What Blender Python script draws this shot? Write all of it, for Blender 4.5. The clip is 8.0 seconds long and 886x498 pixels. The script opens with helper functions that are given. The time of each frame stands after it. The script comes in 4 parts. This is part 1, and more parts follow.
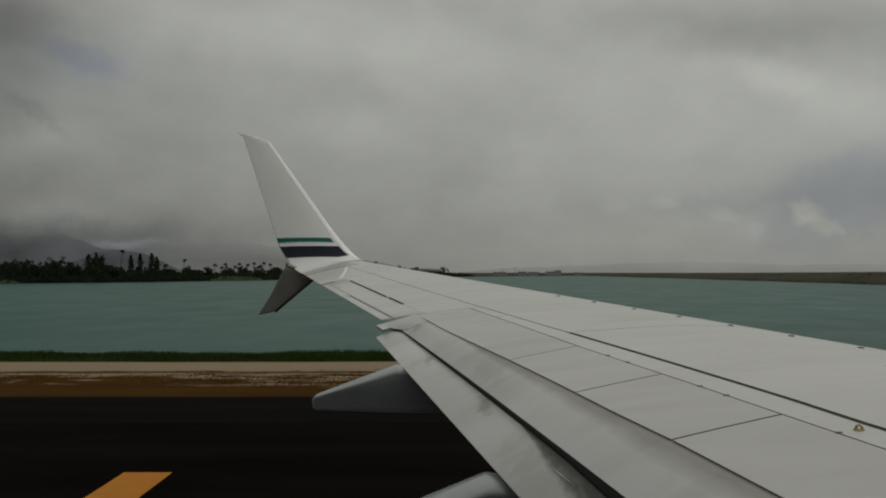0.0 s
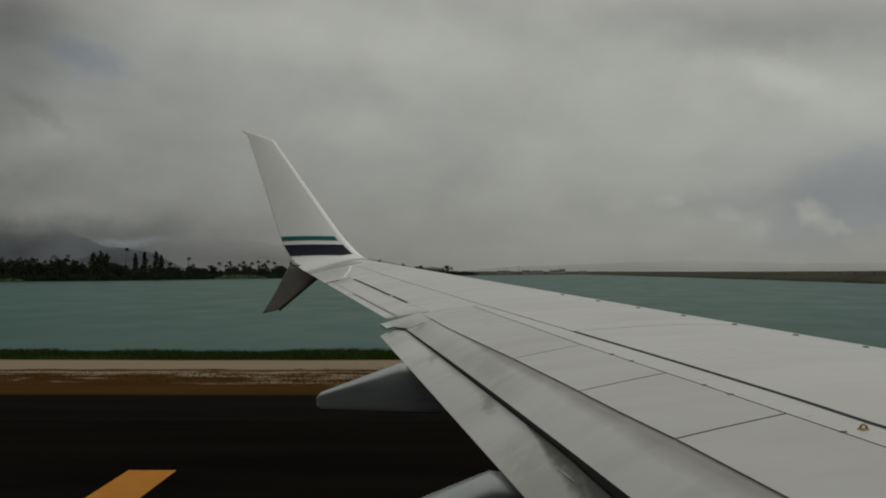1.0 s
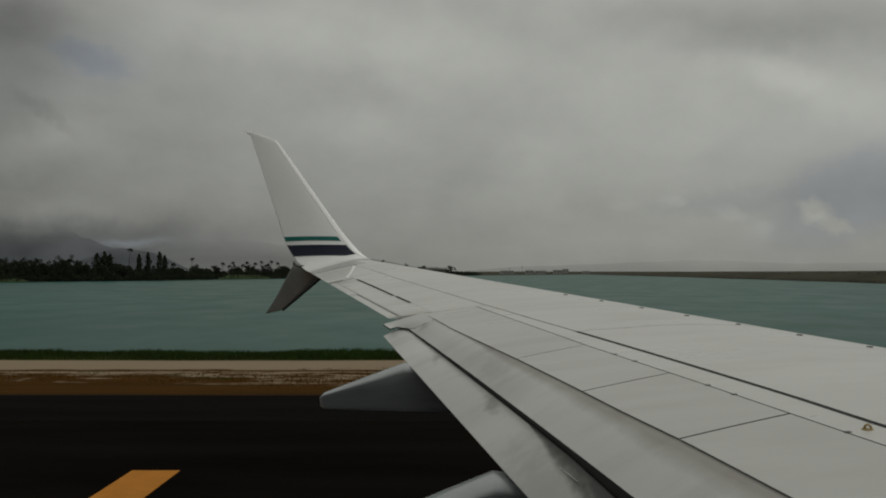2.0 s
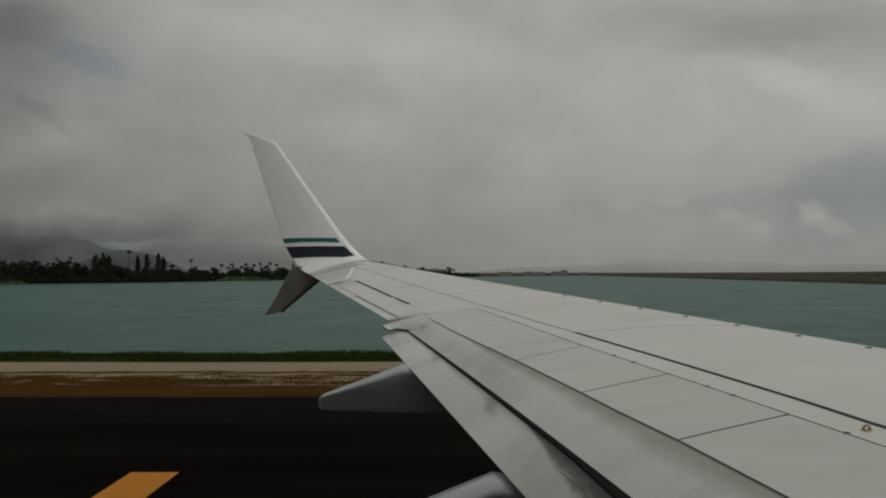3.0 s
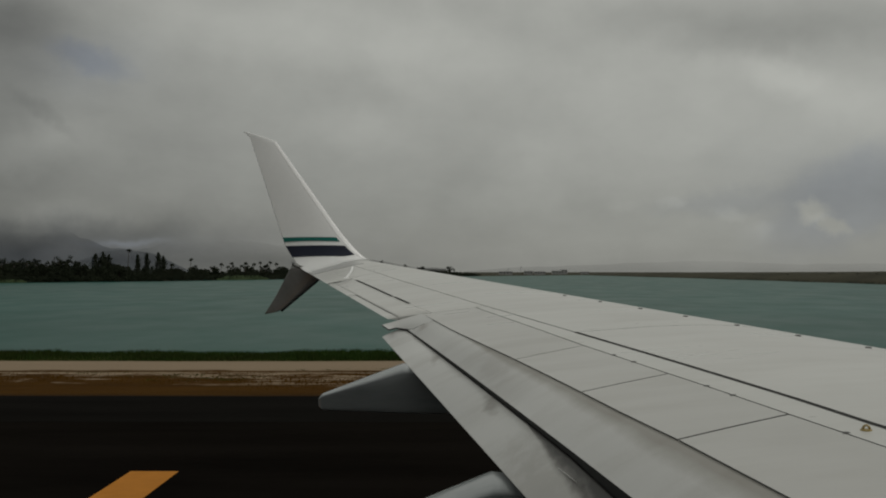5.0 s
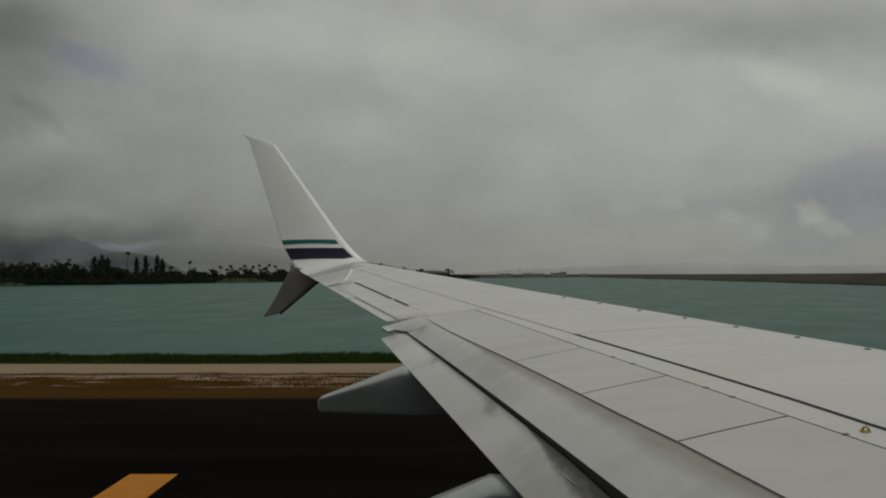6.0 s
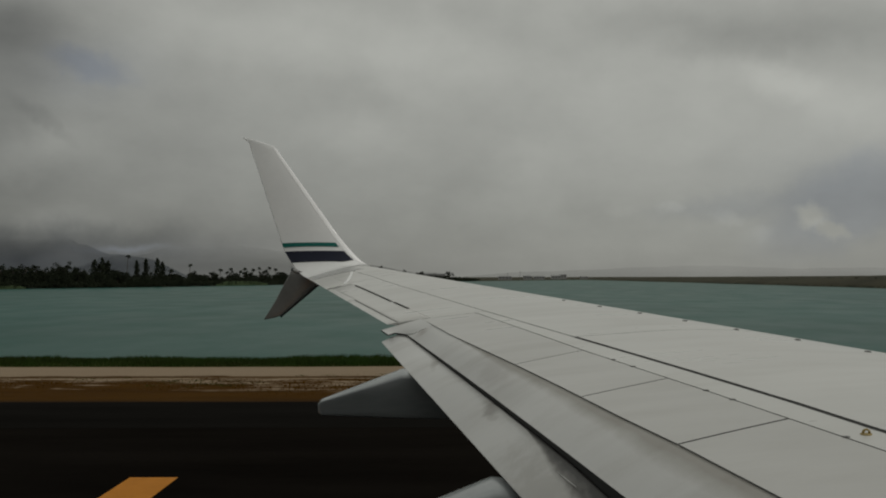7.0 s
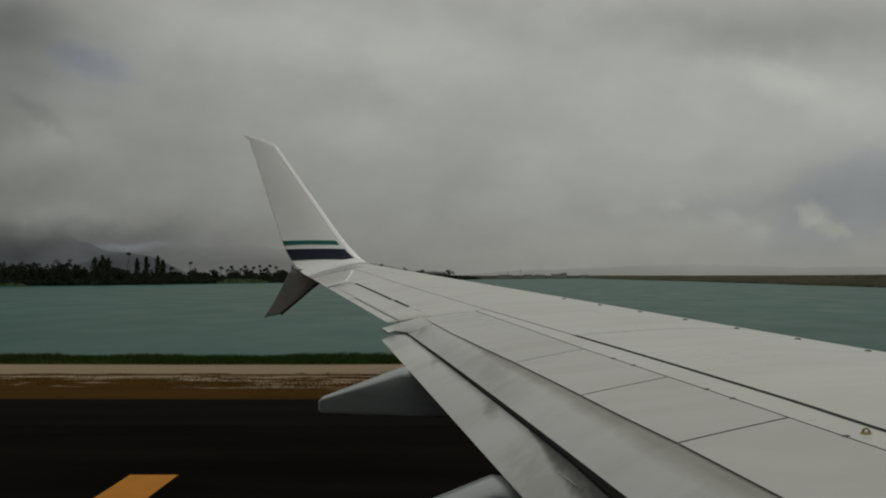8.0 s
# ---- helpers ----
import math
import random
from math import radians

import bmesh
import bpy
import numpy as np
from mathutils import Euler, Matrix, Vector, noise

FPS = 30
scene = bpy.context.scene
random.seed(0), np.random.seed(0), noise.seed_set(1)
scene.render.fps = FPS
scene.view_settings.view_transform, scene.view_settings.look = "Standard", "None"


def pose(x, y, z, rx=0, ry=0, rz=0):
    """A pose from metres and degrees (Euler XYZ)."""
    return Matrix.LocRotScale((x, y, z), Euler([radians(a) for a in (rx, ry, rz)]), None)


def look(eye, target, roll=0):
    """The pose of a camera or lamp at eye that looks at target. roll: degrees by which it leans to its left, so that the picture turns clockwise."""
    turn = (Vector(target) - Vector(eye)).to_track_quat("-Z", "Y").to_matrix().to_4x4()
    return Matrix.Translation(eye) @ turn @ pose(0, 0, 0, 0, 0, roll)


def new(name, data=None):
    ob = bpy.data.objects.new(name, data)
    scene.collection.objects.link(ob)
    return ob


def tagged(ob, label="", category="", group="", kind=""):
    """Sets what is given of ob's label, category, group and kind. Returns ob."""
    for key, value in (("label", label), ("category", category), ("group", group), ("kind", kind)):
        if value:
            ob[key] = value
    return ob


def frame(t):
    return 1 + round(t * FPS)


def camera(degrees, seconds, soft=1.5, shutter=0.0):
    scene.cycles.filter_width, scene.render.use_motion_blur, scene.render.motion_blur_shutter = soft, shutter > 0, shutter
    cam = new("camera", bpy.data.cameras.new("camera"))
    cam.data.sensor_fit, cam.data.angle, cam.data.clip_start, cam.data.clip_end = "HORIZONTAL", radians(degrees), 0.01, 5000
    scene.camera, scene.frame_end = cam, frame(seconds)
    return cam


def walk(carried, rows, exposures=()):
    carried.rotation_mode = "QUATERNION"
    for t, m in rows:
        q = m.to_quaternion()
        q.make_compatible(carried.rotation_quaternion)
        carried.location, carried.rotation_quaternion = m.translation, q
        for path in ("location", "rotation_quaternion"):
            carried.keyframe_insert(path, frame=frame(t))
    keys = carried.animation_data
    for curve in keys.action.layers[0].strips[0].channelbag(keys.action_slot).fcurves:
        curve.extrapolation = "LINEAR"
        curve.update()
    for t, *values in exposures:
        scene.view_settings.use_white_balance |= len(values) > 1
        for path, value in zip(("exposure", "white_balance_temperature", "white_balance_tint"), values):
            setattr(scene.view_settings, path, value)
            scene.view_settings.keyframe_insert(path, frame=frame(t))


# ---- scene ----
cam = camera(54.26, 8.0, soft=2.0)
# seconds, yaw, pitch, roll: a hand-held turn at one seat by the cabin window
TURNS = [
    (0.0, -0.400, 1.546, -0.010), (0.5, -0.368, 1.579, 0.093), (0.8, -0.320, 1.520, 0.030), (1.0, -0.134, 1.451, -0.074), (1.2, 0.060, 1.430, -0.070),
    (1.5, 0.107, 1.340, -0.068), (1.7, 0.100, 1.430, -0.050), (2.8, 0.010, 1.500, 0.030), (3.0, 0.002, 1.550, 0.048), (3.5, 0.000, 1.535, 0.000),
    (4.0, 0.023, 1.504, -0.023), (4.5, 0.023, 1.454, -0.070), (4.7, 0.010, 1.480, -0.060), (5.8, -0.040, 1.580, 0.050), (6.0, -0.065, 1.657, 0.066),
    (6.5, -0.118, 1.662, 0.014), (6.8, -0.140, 1.690, 0.040), (6.9, -0.140, 1.850, 0.080), (7.0, -0.053, 1.845, 0.108), (7.1, 0.340, 1.360, 0.060),
    (7.2, 0.590, 1.150, 0.000), (7.3, 0.470, 1.150, -0.040), (7.4, 0.270, 1.390, -0.070), (7.5, 0.025, 1.630, -0.078), (7.6, -0.005, 1.690, -0.060),
    (8.0, -0.029, 1.725, -0.019)]
EYE = 3.9
walk(cam, [(t, pose(0, 0, EYE, 90 + p, r, y)) for t, y, p, r in TURNS])

# ---- world and sun ----
SUN_UP, SUN_ROUND = radians(40), radians(108)
LENS = 1530.0


def node(tree, kind, links=(), **values):
    """One node: values set its fields or named inputs, links feed its inputs."""
    n = tree.nodes.new(kind)
    for key, value in values.items():
        if key == "operation":
            n.operation = value
        elif key == "data_type":
            n.data_type = value
        elif key == "blend_type":
            n.blend_type = value
    for i, src in links:
        if hasattr(src, "is_output"):
            tree.links.new(src, n.inputs[i])
        else:
            n.inputs[i].default_value = src
    return n


def maths(tree, op, *args):
    return node(tree, "ShaderNodeMath", list(enumerate(args)), operation=op).outputs[0]


def noise_tex(tree, vec, scale, detail=4.0, rough=0.55):
    return node(tree, "ShaderNodeTexNoise", [("Vector", vec), ("Scale", scale), ("Detail", detail), ("Roughness", rough)])


def mapping(tree, vec, scale, loc=(0, 0, 0)):
    return node(tree, "ShaderNodeMapping", [("Vector", vec), ("Scale", scale), ("Location", loc)]).outputs[0]


def ramp(tree, fac, stops):
    n = tree.nodes.new("ShaderNodeValToRGB")
    tree.links.new(fac, n.inputs[0])
    while len(n.color_ramp.elements) < len(stops):
        n.color_ramp.elements.new(0.5)
    for e, (p, c) in zip(n.color_ramp.elements, stops):
        e.position, e.color = p, (c, c, c, 1) if isinstance(c, (int, float)) else (*c, 1)
    return n.outputs[0]


def mix(tree, fac, a, b, how="MIX"):
    n = tree.nodes.new("ShaderNodeMix")
    n.data_type, n.blend_type = "RGBA", how
    for i, src in ((0, fac), (6, a), (7, b)):
        if hasattr(src, "is_output"):
            tree.links.new(src, n.inputs[i])
        elif i == 0:
            n.inputs[i].default_value = src
        else:
            n.inputs[i].default_value = (*src, 1)
    return n.outputs[2]


def build_sky():
    world = bpy.data.worlds.new("overcast_sky")
    world.use_nodes = True
    scene.world = world
    tr = world.node_tree
    tr.nodes.clear()
    co = tr.nodes.new("ShaderNodeTexCoord").outputs["Generated"]
    sep = tr.nodes.new("ShaderNodeSeparateXYZ")
    tr.links.new(co, sep.inputs[0])
    x, y, z = sep.outputs
    # billows: noise on the dome, flattened towards the horizon
    up = maths(tr, "ADD", maths(tr, "ABSOLUTE", z), 0.22)
    flat = node(tr, "ShaderNodeCombineXYZ", [(0, maths(tr, "DIVIDE", x, up)), (1, maths(tr, "DIVIDE", y, up)), (2, z)]).outputs[0]
    big = noise_tex(tr, mapping(tr, flat, (0.55, 0.55, 1.0), (3.1, 0.4, 0)), 1.7, 6, 0.55).outputs[0]
    fine = noise_tex(tr, mapping(tr, co, (1, 1, 1.5), (0.3, 0, 0.7)), 8.0, 6, 0.55).outputs[0]
    warp = noise_tex(tr, co, 14.0, 4, 0.6)
    wsep = tr.nodes.new("ShaderNodeSeparateXYZ")
    tr.links.new(warp.outputs["Color"], wsep.inputs[0])
    front = maths(tr, "MAXIMUM", y, 0.05)
    gx = maths(tr, "ADD", maths(tr, "DIVIDE", x, front), maths(tr, "MULTIPLY", maths(tr, "SUBTRACT", wsep.outputs[0], 0.5), 0.045))
    gz = maths(tr, "ADD", maths(tr, "DIVIDE", z, front), maths(tr, "MULTIPLY", maths(tr, "SUBTRACT", wsep.outputs[1], 0.5), 0.04))
    curl = noise_tex(tr, co, 38.0, 5, 0.6)
    csep = tr.nodes.new("ShaderNodeSeparateXYZ")
    tr.links.new(curl.outputs["Color"], csep.inputs[0])
    hx = maths(tr, "ADD", gx, maths(tr, "MULTIPLY", maths(tr, "SUBTRACT", csep.outputs[0], 0.5), 0.028))
    hz = maths(tr, "ADD", gz, maths(tr, "MULTIPLY", maths(tr, "SUBTRACT", csep.outputs[1], 0.5), 0.022))

    def puff(px, py, w, h, lean, soft):
        """A mass with a fairly clear rim; lean: how much it tilts, in rise per run."""
        a = maths(tr, "SUBTRACT", hx, (px - 784) / LENS)
        b = maths(tr, "SUBTRACT", maths(tr, "SUBTRACT", hz, (482 - py) / LENS), maths(tr, "MULTIPLY", a, lean))
        a, b = maths(tr, "DIVIDE", a, w / LENS), maths(tr, "DIVIDE", b, h / LENS)
        far = maths(tr, "SQRT", maths(tr, "ADD", maths(tr, "MULTIPLY", a, a), maths(tr, "MULTIPLY", b, b)))
        n = tr.nodes.new("ShaderNodeMapRange")
        n.interpolation_type = "SMOOTHSTEP"
        tr.links.new(far, n.inputs[0])
        for k, v in ((1, 1.0 + soft), (2, 1.0 - soft), (3, 0.0), (4, 1.0)):
            n.inputs[k].default_value = v
        return n.outputs[0]

    def cloud(px, py, w, h):
        a = maths(tr, "DIVIDE", maths(tr, "SUBTRACT", gx, (px - 784) / LENS), w / LENS)
        b = maths(tr, "DIVIDE", maths(tr, "SUBTRACT", gz, (482 - py) / LENS), h / LENS)
        return maths(tr, "EXPONENT", maths(tr, "MULTIPLY", maths(tr, "ADD", maths(tr, "MULTIPLY", a, a), maths(tr, "MULTIPLY", b, b)), -0.7))

    total = 0.0
    # single cloud masses: place, size, brightness
    for px, py, w, h, amount in CLOUDS:
        total = maths(tr, "ADD", total, maths(tr, "MULTIPLY", cloud(px, py, w, h), amount))
    white = 0.0
    for px, py, w, h, lean, soft, amount in PUFFS:
        mass = puff(px, py, w, h, lean, soft)
        total = maths(tr, "ADD", total, maths(tr, "MULTIPLY", mass, amount))
        if amount >= 0.2:
            white = maths(tr, "MAXIMUM", white, mass)
    billow = maths(tr, "ADD", maths(tr, "MULTIPLY", maths(tr, "SUBTRACT", big, 0.5), 0.30),
                   maths(tr, "MULTIPLY", maths(tr, "SUBTRACT", fine, 0.5), 0.42))
    rise = maths(tr, "ADD", SKY_LOW, maths(tr, "MULTIPLY", maths(tr, "MAXIMUM", z, 0.0), SKY_RISE))
    level = maths(tr, "MULTIPLY", rise, maths(tr, "ADD", maths(tr, "ADD", billow, total), 1.0))
    level = maths(tr, "MAXIMUM", level, 0.02)
    blue = 0.0
    for px, py, w, h, amount in THIN:
        blue = maths(tr, "ADD", blue, maths(tr, "MULTIPLY", cloud(px, py, w, h), amount))
    for px, py, w, h, lean, soft, amount in GAPS:
        hole = puff(px, py, w, h, lean, soft)
        blue = maths(tr, "ADD", blue, maths(tr, "MULTIPLY", hole, amount))
        level = maths(tr, "MULTIPLY", level, maths(tr, "SUBTRACT", 1.0, maths(tr, "MULTIPLY", hole, 0.10)))
    blue = maths(tr, "MULTIPLY", maths(tr, "MINIMUM", blue, 1.0), maths(tr, "SUBTRACT", 1.0, white))
    tone = mix(tr, blue, (0.987, 0.998, 0.917), (0.90, 0.97, 1.06))
    grey = mix(tr, 1.0, tone, node(tr, "ShaderNodeCombineXYZ", [(0, level), (1, level), (2, level)]).outputs[0], "MULTIPLY")
    sky = tr.nodes.new("ShaderNodeTexSky")
    sky.sky_type, sky.sun_disc = "NISHITA", False
    sky.sun_elevation, sky.sun_rotation = SUN_UP, SUN_ROUND
    clear = tr.nodes.new("ShaderNodeBackground")
    tr.links.new(sky.outputs[0], clear.inputs[0])
    clear.inputs[1].default_value = 0.06
    cover = tr.nodes.new("ShaderNodeBackground")
    tr.links.new(grey, cover.inputs[0])
    both = tr.nodes.new("ShaderNodeMixShader")
    both.inputs[0].default_value = 0.96
    tr.links.new(clear.outputs[0], both.inputs[1])
    tr.links.new(cover.outputs[0], both.inputs[2])
    out = tr.nodes.new("ShaderNodeOutputWorld")
    tr.links.new(both.outputs[0], out.inputs[0])


SKY_LOW, SKY_RISE = 0.24, 0.34
# the tall dark mass at the left edge paints the window's vignette
CLOUDS = [
    (1130, 210, 450, 200, 0.215), (1345, 408, 26, 20, 0.07), (1490, 330, 120, 52, -0.08), (1290, 102, 95, 24, 0.10), (1400, 135, 75, 30, 0.12),
    (1540, 180, 90, 45, 0.20), (1270, 28, 190, 46, -0.18), (1480, 40, 110, 30, -0.12), (15, 20, 130, 60, -0.24), (70, 120, 150, 110, -0.09), (240, 220, 330, 240, -0.045), (250, 40, 90, 45, 0.08),
    (500, 55, 170, 60, 0.12), (90, 165, 60, 24, 0.06), (90, 238, 55, 24, 0.08), (20, 275, 40, 30, 0.08), (330, 270, 190, 90, -0.07),
    (115, 378, 80, 18, 0.14), (20, 442, 240, 42, -0.52), (210, 415, 220, 36, -0.17), (-20, 340, 130, 60, -0.16), (-20, 200, 130, 240, -0.26), (420, 425, 170, 45, -0.14),
    (720, 90, 110, 60, 0.06), (222, 433, 44, 6, 0.22), (700, 400, 150, 50, -0.07), (620, 240, 60, 40, 0.06), (940, 330, 90, 40, 0.05), (1000, 420, 200, 40, -0.04), (1120, 470, 380, 20, -0.06)]
# masses with a clearer rim: place, size, lean, softness, brightness
PUFFS = [
    (1434, 380, 24, 19, 0.1, 0.6, 0.27), (1466, 401, 30, 13, -0.35, 0.65, 0.20), (1197, 354, 16, 12, 0.0, 0.65, 0.13), (1290, 372, 24, 15, -0.2, 0.65, 0.12), (1356, 406, 20, 15, -0.4, 0.7, 0.08),
    (1110, 366, 24, 10, 0.0, 0.8, 0.06), (1395, 138, 70, 30, -0.35, 0.8, 0.13), (1250, 60, 190, 42, -0.12, 0.6, -0.08), (70, 205, 60, 14, -0.6, 0.8, -0.10),
    (60, 265, 95, 34, 0.2, 0.8, 0.09), (620, 45, 150, 52, -0.1, 0.8, 0.06), (720, 95, 75, 55, 0.0, 0.7, 0.05), (960, 60, 120, 45, -0.3, 0.8, -0.07),
    (560, 150, 180, 26, -0.2, 0.8, -0.05), (1010, 285, 110, 34, -0.4, 0.8, 0.05), (630, 235, 46, 34, 0.4, 0.8, 0.05), (860, 200, 90, 60, 0.2, 0.8, -0.05)]
THIN = [(215, 433, 50, 6, 0.5), (60, 445, 280, 36, 0.6), (1480, 330, 150, 70, 0.15), (150, 115, 90, 45, 0.25)]
# thin places where the blue-grey upper layer shows
GAPS = [(1520, 345, 150, 72, 0.42, 0.5, 0.42), (155, 105, 62, 24, -0.35, 0.65, 0.65), (1300, 352, 110, 20, 0.1, 0.8, 0.2)]
build_sky()

sun = new("sun", bpy.data.lights.new("sun", "SUN"))
sun.data.energy, sun.data.angle, sun.data.color = 0.65, radians(22), (1.0, 0.97, 0.92)
sun.matrix_world = look((0, 0, 0), (-math.sin(SUN_ROUND) * math.cos(SUN_UP), -math.cos(SUN_ROUND) * math.cos(SUN_UP), -math.sin(SUN_UP)))
scene.view_settings.exposure = 0.0


# ---- materials ----
def material(name):
    m = bpy.data.materials.new(name)
    m.use_nodes = True
    tr = m.node_tree
    b = tr.nodes["Principled BSDF"]
    geo = tr.nodes.new("ShaderNodeNewGeometry").outputs["Position"]
    return m, tr, b, geo


def bump(tr, b, height, strength, distance):
    n = node(tr, "ShaderNodeBump", [("Strength", strength), ("Distance", distance), ("Height", height)])
    tr.links.new(n.outputs[0], b.inputs["Normal"])


def surface(name, dark, light, scale, stretch=(1, 1, 1), rough=0.6, metal=0.0, relief=0.0, distance=0.01, fine=9.0, spec=0.5):
    """A paint, metal or cloth with variation at two scales and fine relief."""
    m, tr, b, geo = material(name)
    co = mapping(tr, geo, stretch)
    a = noise_tex(tr, co, scale, 5, 0.6).outputs[0]
    f = noise_tex(tr, co, scale * fine, 4, 0.6).outputs[0]
    both = maths(tr, "ADD", maths(tr, "MULTIPLY", a, 0.7), maths(tr, "MULTIPLY", f, 0.3))
    col = mix(tr, ramp(tr, both, [(0.32, 0.0), (0.68, 1.0)]), dark, light)
    tr.links.new(col, b.inputs["Base Color"])
    b.inputs["Roughness"].default_value, b.inputs["Metallic"].default_value = rough, metal
    b.inputs["Specular IOR Level"].default_value = spec
    if relief:
        bump(tr, b, f, relief, distance)
    return m


def wing_paint(name, dark, light, grime, rough):
    """Light grey aircraft paint with chordwise streaks and smudges."""
    m, tr, b, geo = material(name)
    broad = noise_tex(tr, mapping(tr, geo, (0.5, 0.9, 1)), 0.9, 4, 0.55).outputs[0]
    streak = noise_tex(tr, mapping(tr, geo, (0.6, 2.6, 1)), 1.4, 5, 0.55).outputs[0]
    speck = noise_tex(tr, geo, 60.0, 3, 0.6).outputs[0]
    tone = maths(tr, "ADD", maths(tr, "MULTIPLY", broad, 0.6), maths(tr, "MULTIPLY", streak, 0.4))
    col = mix(tr, ramp(tr, tone, [(0.35, 0.0), (0.62, 1.0)]), dark, light)
    dirt = ramp(tr, maths(tr, "ADD", maths(tr, "MULTIPLY", streak, 0.88), maths(tr, "MULTIPLY", speck, 0.12)), [(0.48, 0.0), (0.74, 1.0)])
    col = mix(tr, maths(tr, "MULTIPLY", dirt, grime), col, (0.17, 0.155, 0.13))
    tr.links.new(col, b.inputs["Base Color"])
    tr.links.new(ramp(tr, streak, [(0.3, rough - 0.08), (0.7, rough + 0.10)]), b.inputs["Roughness"])
    bump(tr, b, broad, 0.12, 0.02)
    return m


WING = wing_paint("wing_paint", (0.478, 0.475, 0.455), (0.542, 0.54, 0.520), 0.16, 0.33)
SPOILER = wing_paint("spoiler_paint", (0.410, 0.406, 0.389), (0.470, 0.466, 0.449), 0.18, 0.34)
FLAP = wing_paint("flap_paint", (0.435, 0.435, 0.425), (0.525, 0.525, 0.515), 0.32, 0.36)
FAIR = surface("fairing_paint", (0.225, 0.242, 0.248), (0.295, 0.312, 0.316), 1.5, (0.6, 3, 3), 0.18, relief=0.03, spec=0.8)
WHITE = surface("winglet_paint", (0.71, 0.71, 0.705), (0.77, 0.77, 0.765), 1.2, (1, 1, 1), 0.16)
# near-white paint that imitates the highlight on the winglet's edge
BRIGHT = surface("edge_highlight_paint", (0.88, 0.87, 0.87), (0.93, 0.92, 0.92), 3.0, rough=0.12, spec=0.9)
SEAL = surface("sealant", (0.10, 0.10, 0.097), (0.145, 0.145, 0.14), 8.0, rough=0.8)
# black for the painted slot shade and for thin dark strips alike
DARK = surface("shade_and_seal_black", (0.010, 0.010, 0.010), (0.02, 0.02, 0.019), 8.0, rough=0.8)
WORNSEAL = surface("worn_sealant", (0.17, 0.17, 0.165), (0.24, 0.24, 0.233), 8.0, rough=0.7)
PRIMER = surface("primer_grey", (0.11, 0.11, 0.107), (0.15, 0.15, 0.147), 3.0, rough=0.7)
TEAL = surface("teal_stripe", (0.002, 0.10, 0.085), (0.003, 0.13, 0.105), 3.0, rough=0.45, spec=0.25)
NAVY = surface("navy_stripe", (0.004, 0.006, 0.018), (0.006, 0.009, 0.026), 3.0, rough=0.45, spec=0.25)
TIPGREY = wing_paint("tip_reflection_paint", (0.33, 0.33, 0.325), (0.40, 0.40, 0.395), 0.1, 0.3)
STRAKE = surface("strake_grey", (0.182, 0.184, 0.178), (0.255, 0.257, 0.248), 2.0, rough=0.16)
METAL = surface("bare_metal", (0.42, 0.42, 0.42), (0.55, 0.55, 0.55), 12.0, rough=0.4, metal=0.9)
OCHRE = surface("ochre_primer", (0.26, 0.19, 0.06), (0.36, 0.27, 0.10), 30.0, rough=0.6)
RUBBER = surface("tyre_rubber", (0.02, 0.02, 0.02), (0.035, 0.035, 0.035), 12.0, rough=0.85)
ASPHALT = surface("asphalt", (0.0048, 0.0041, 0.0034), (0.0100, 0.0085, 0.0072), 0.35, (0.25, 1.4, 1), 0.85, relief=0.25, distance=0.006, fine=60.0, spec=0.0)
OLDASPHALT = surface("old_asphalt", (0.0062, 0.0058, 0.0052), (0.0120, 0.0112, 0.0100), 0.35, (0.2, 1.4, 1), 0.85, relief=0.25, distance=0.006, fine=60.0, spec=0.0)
STRIPE = surface("yellow_marking", (0.40, 0.152, 0.016), (0.50, 0.195, 0.024), 2.5, rough=0.75, relief=0.2, distance=0.004, fine=14.0, spec=0.1)
GRASS = surface("shore_grass", (0.020, 0.021, 0.005), (0.026, 0.058, 0.010), 0.16, (1, 1.5, 1), rough=0.8, spec=0.05, fine=5.0)
DRYGRASS = surface("dry_grass", (0.058, 0.025, 0.0015), (0.108, 0.050, 0.004), 0.8, rough=0.85, spec=0.0)
WEED = surface("verge_weed", (0.060, 0.042, 0.010), (0.075, 0.082, 0.022), 0.5, rough=0.85, spec=0.03)
CORAL = surface("coral_stone", (0.17, 0.13, 0.09), (0.27, 0.215, 0.155), 6.0, rough=0.9, spec=0.1)
LEAF = surface("far_foliage", (0.009, 0.0120, 0.0070), (0.021, 0.026, 0.014), 0.08, rough=0.85, spec=0.1)
BARK = surface("far_bark", (0.05, 0.042, 0.034), (0.09, 0.078, 0.062), 0.6, rough=0.9, spec=0.1)
LAWN = surface("shore_lawn", (0.030, 0.046, 0.022), (0.058, 0.078, 0.038), 0.12, (1, 1, 1), 0.9, relief=0.4, distance=0.2, spec=0.05)
LAND = surface("low_land", (0.024, 0.023, 0.013), (0.056, 0.052, 0.033), 0.02, (1, 1, 1), 0.9, relief=0.5, distance=0.8, spec=0.1)
WALLP = surface("pale_render", (0.23, 0.23, 0.225), (0.29, 0.29, 0.285), 0.2, rough=0.8)
ROOFP = surface("grey_roof", (0.19, 0.19, 0.19), (0.26, 0.26, 0.255), 0.3, rough=0.7)
GLASS = surface("window_dark", (0.03, 0.035, 0.04), (0.05, 0.055, 0.06), 1.0, rough=0.15)
CABIN = surface("cabin_lining", (0.45, 0.45, 0.44), (0.52, 0.52, 0.51), 2.0, rough=0.7)


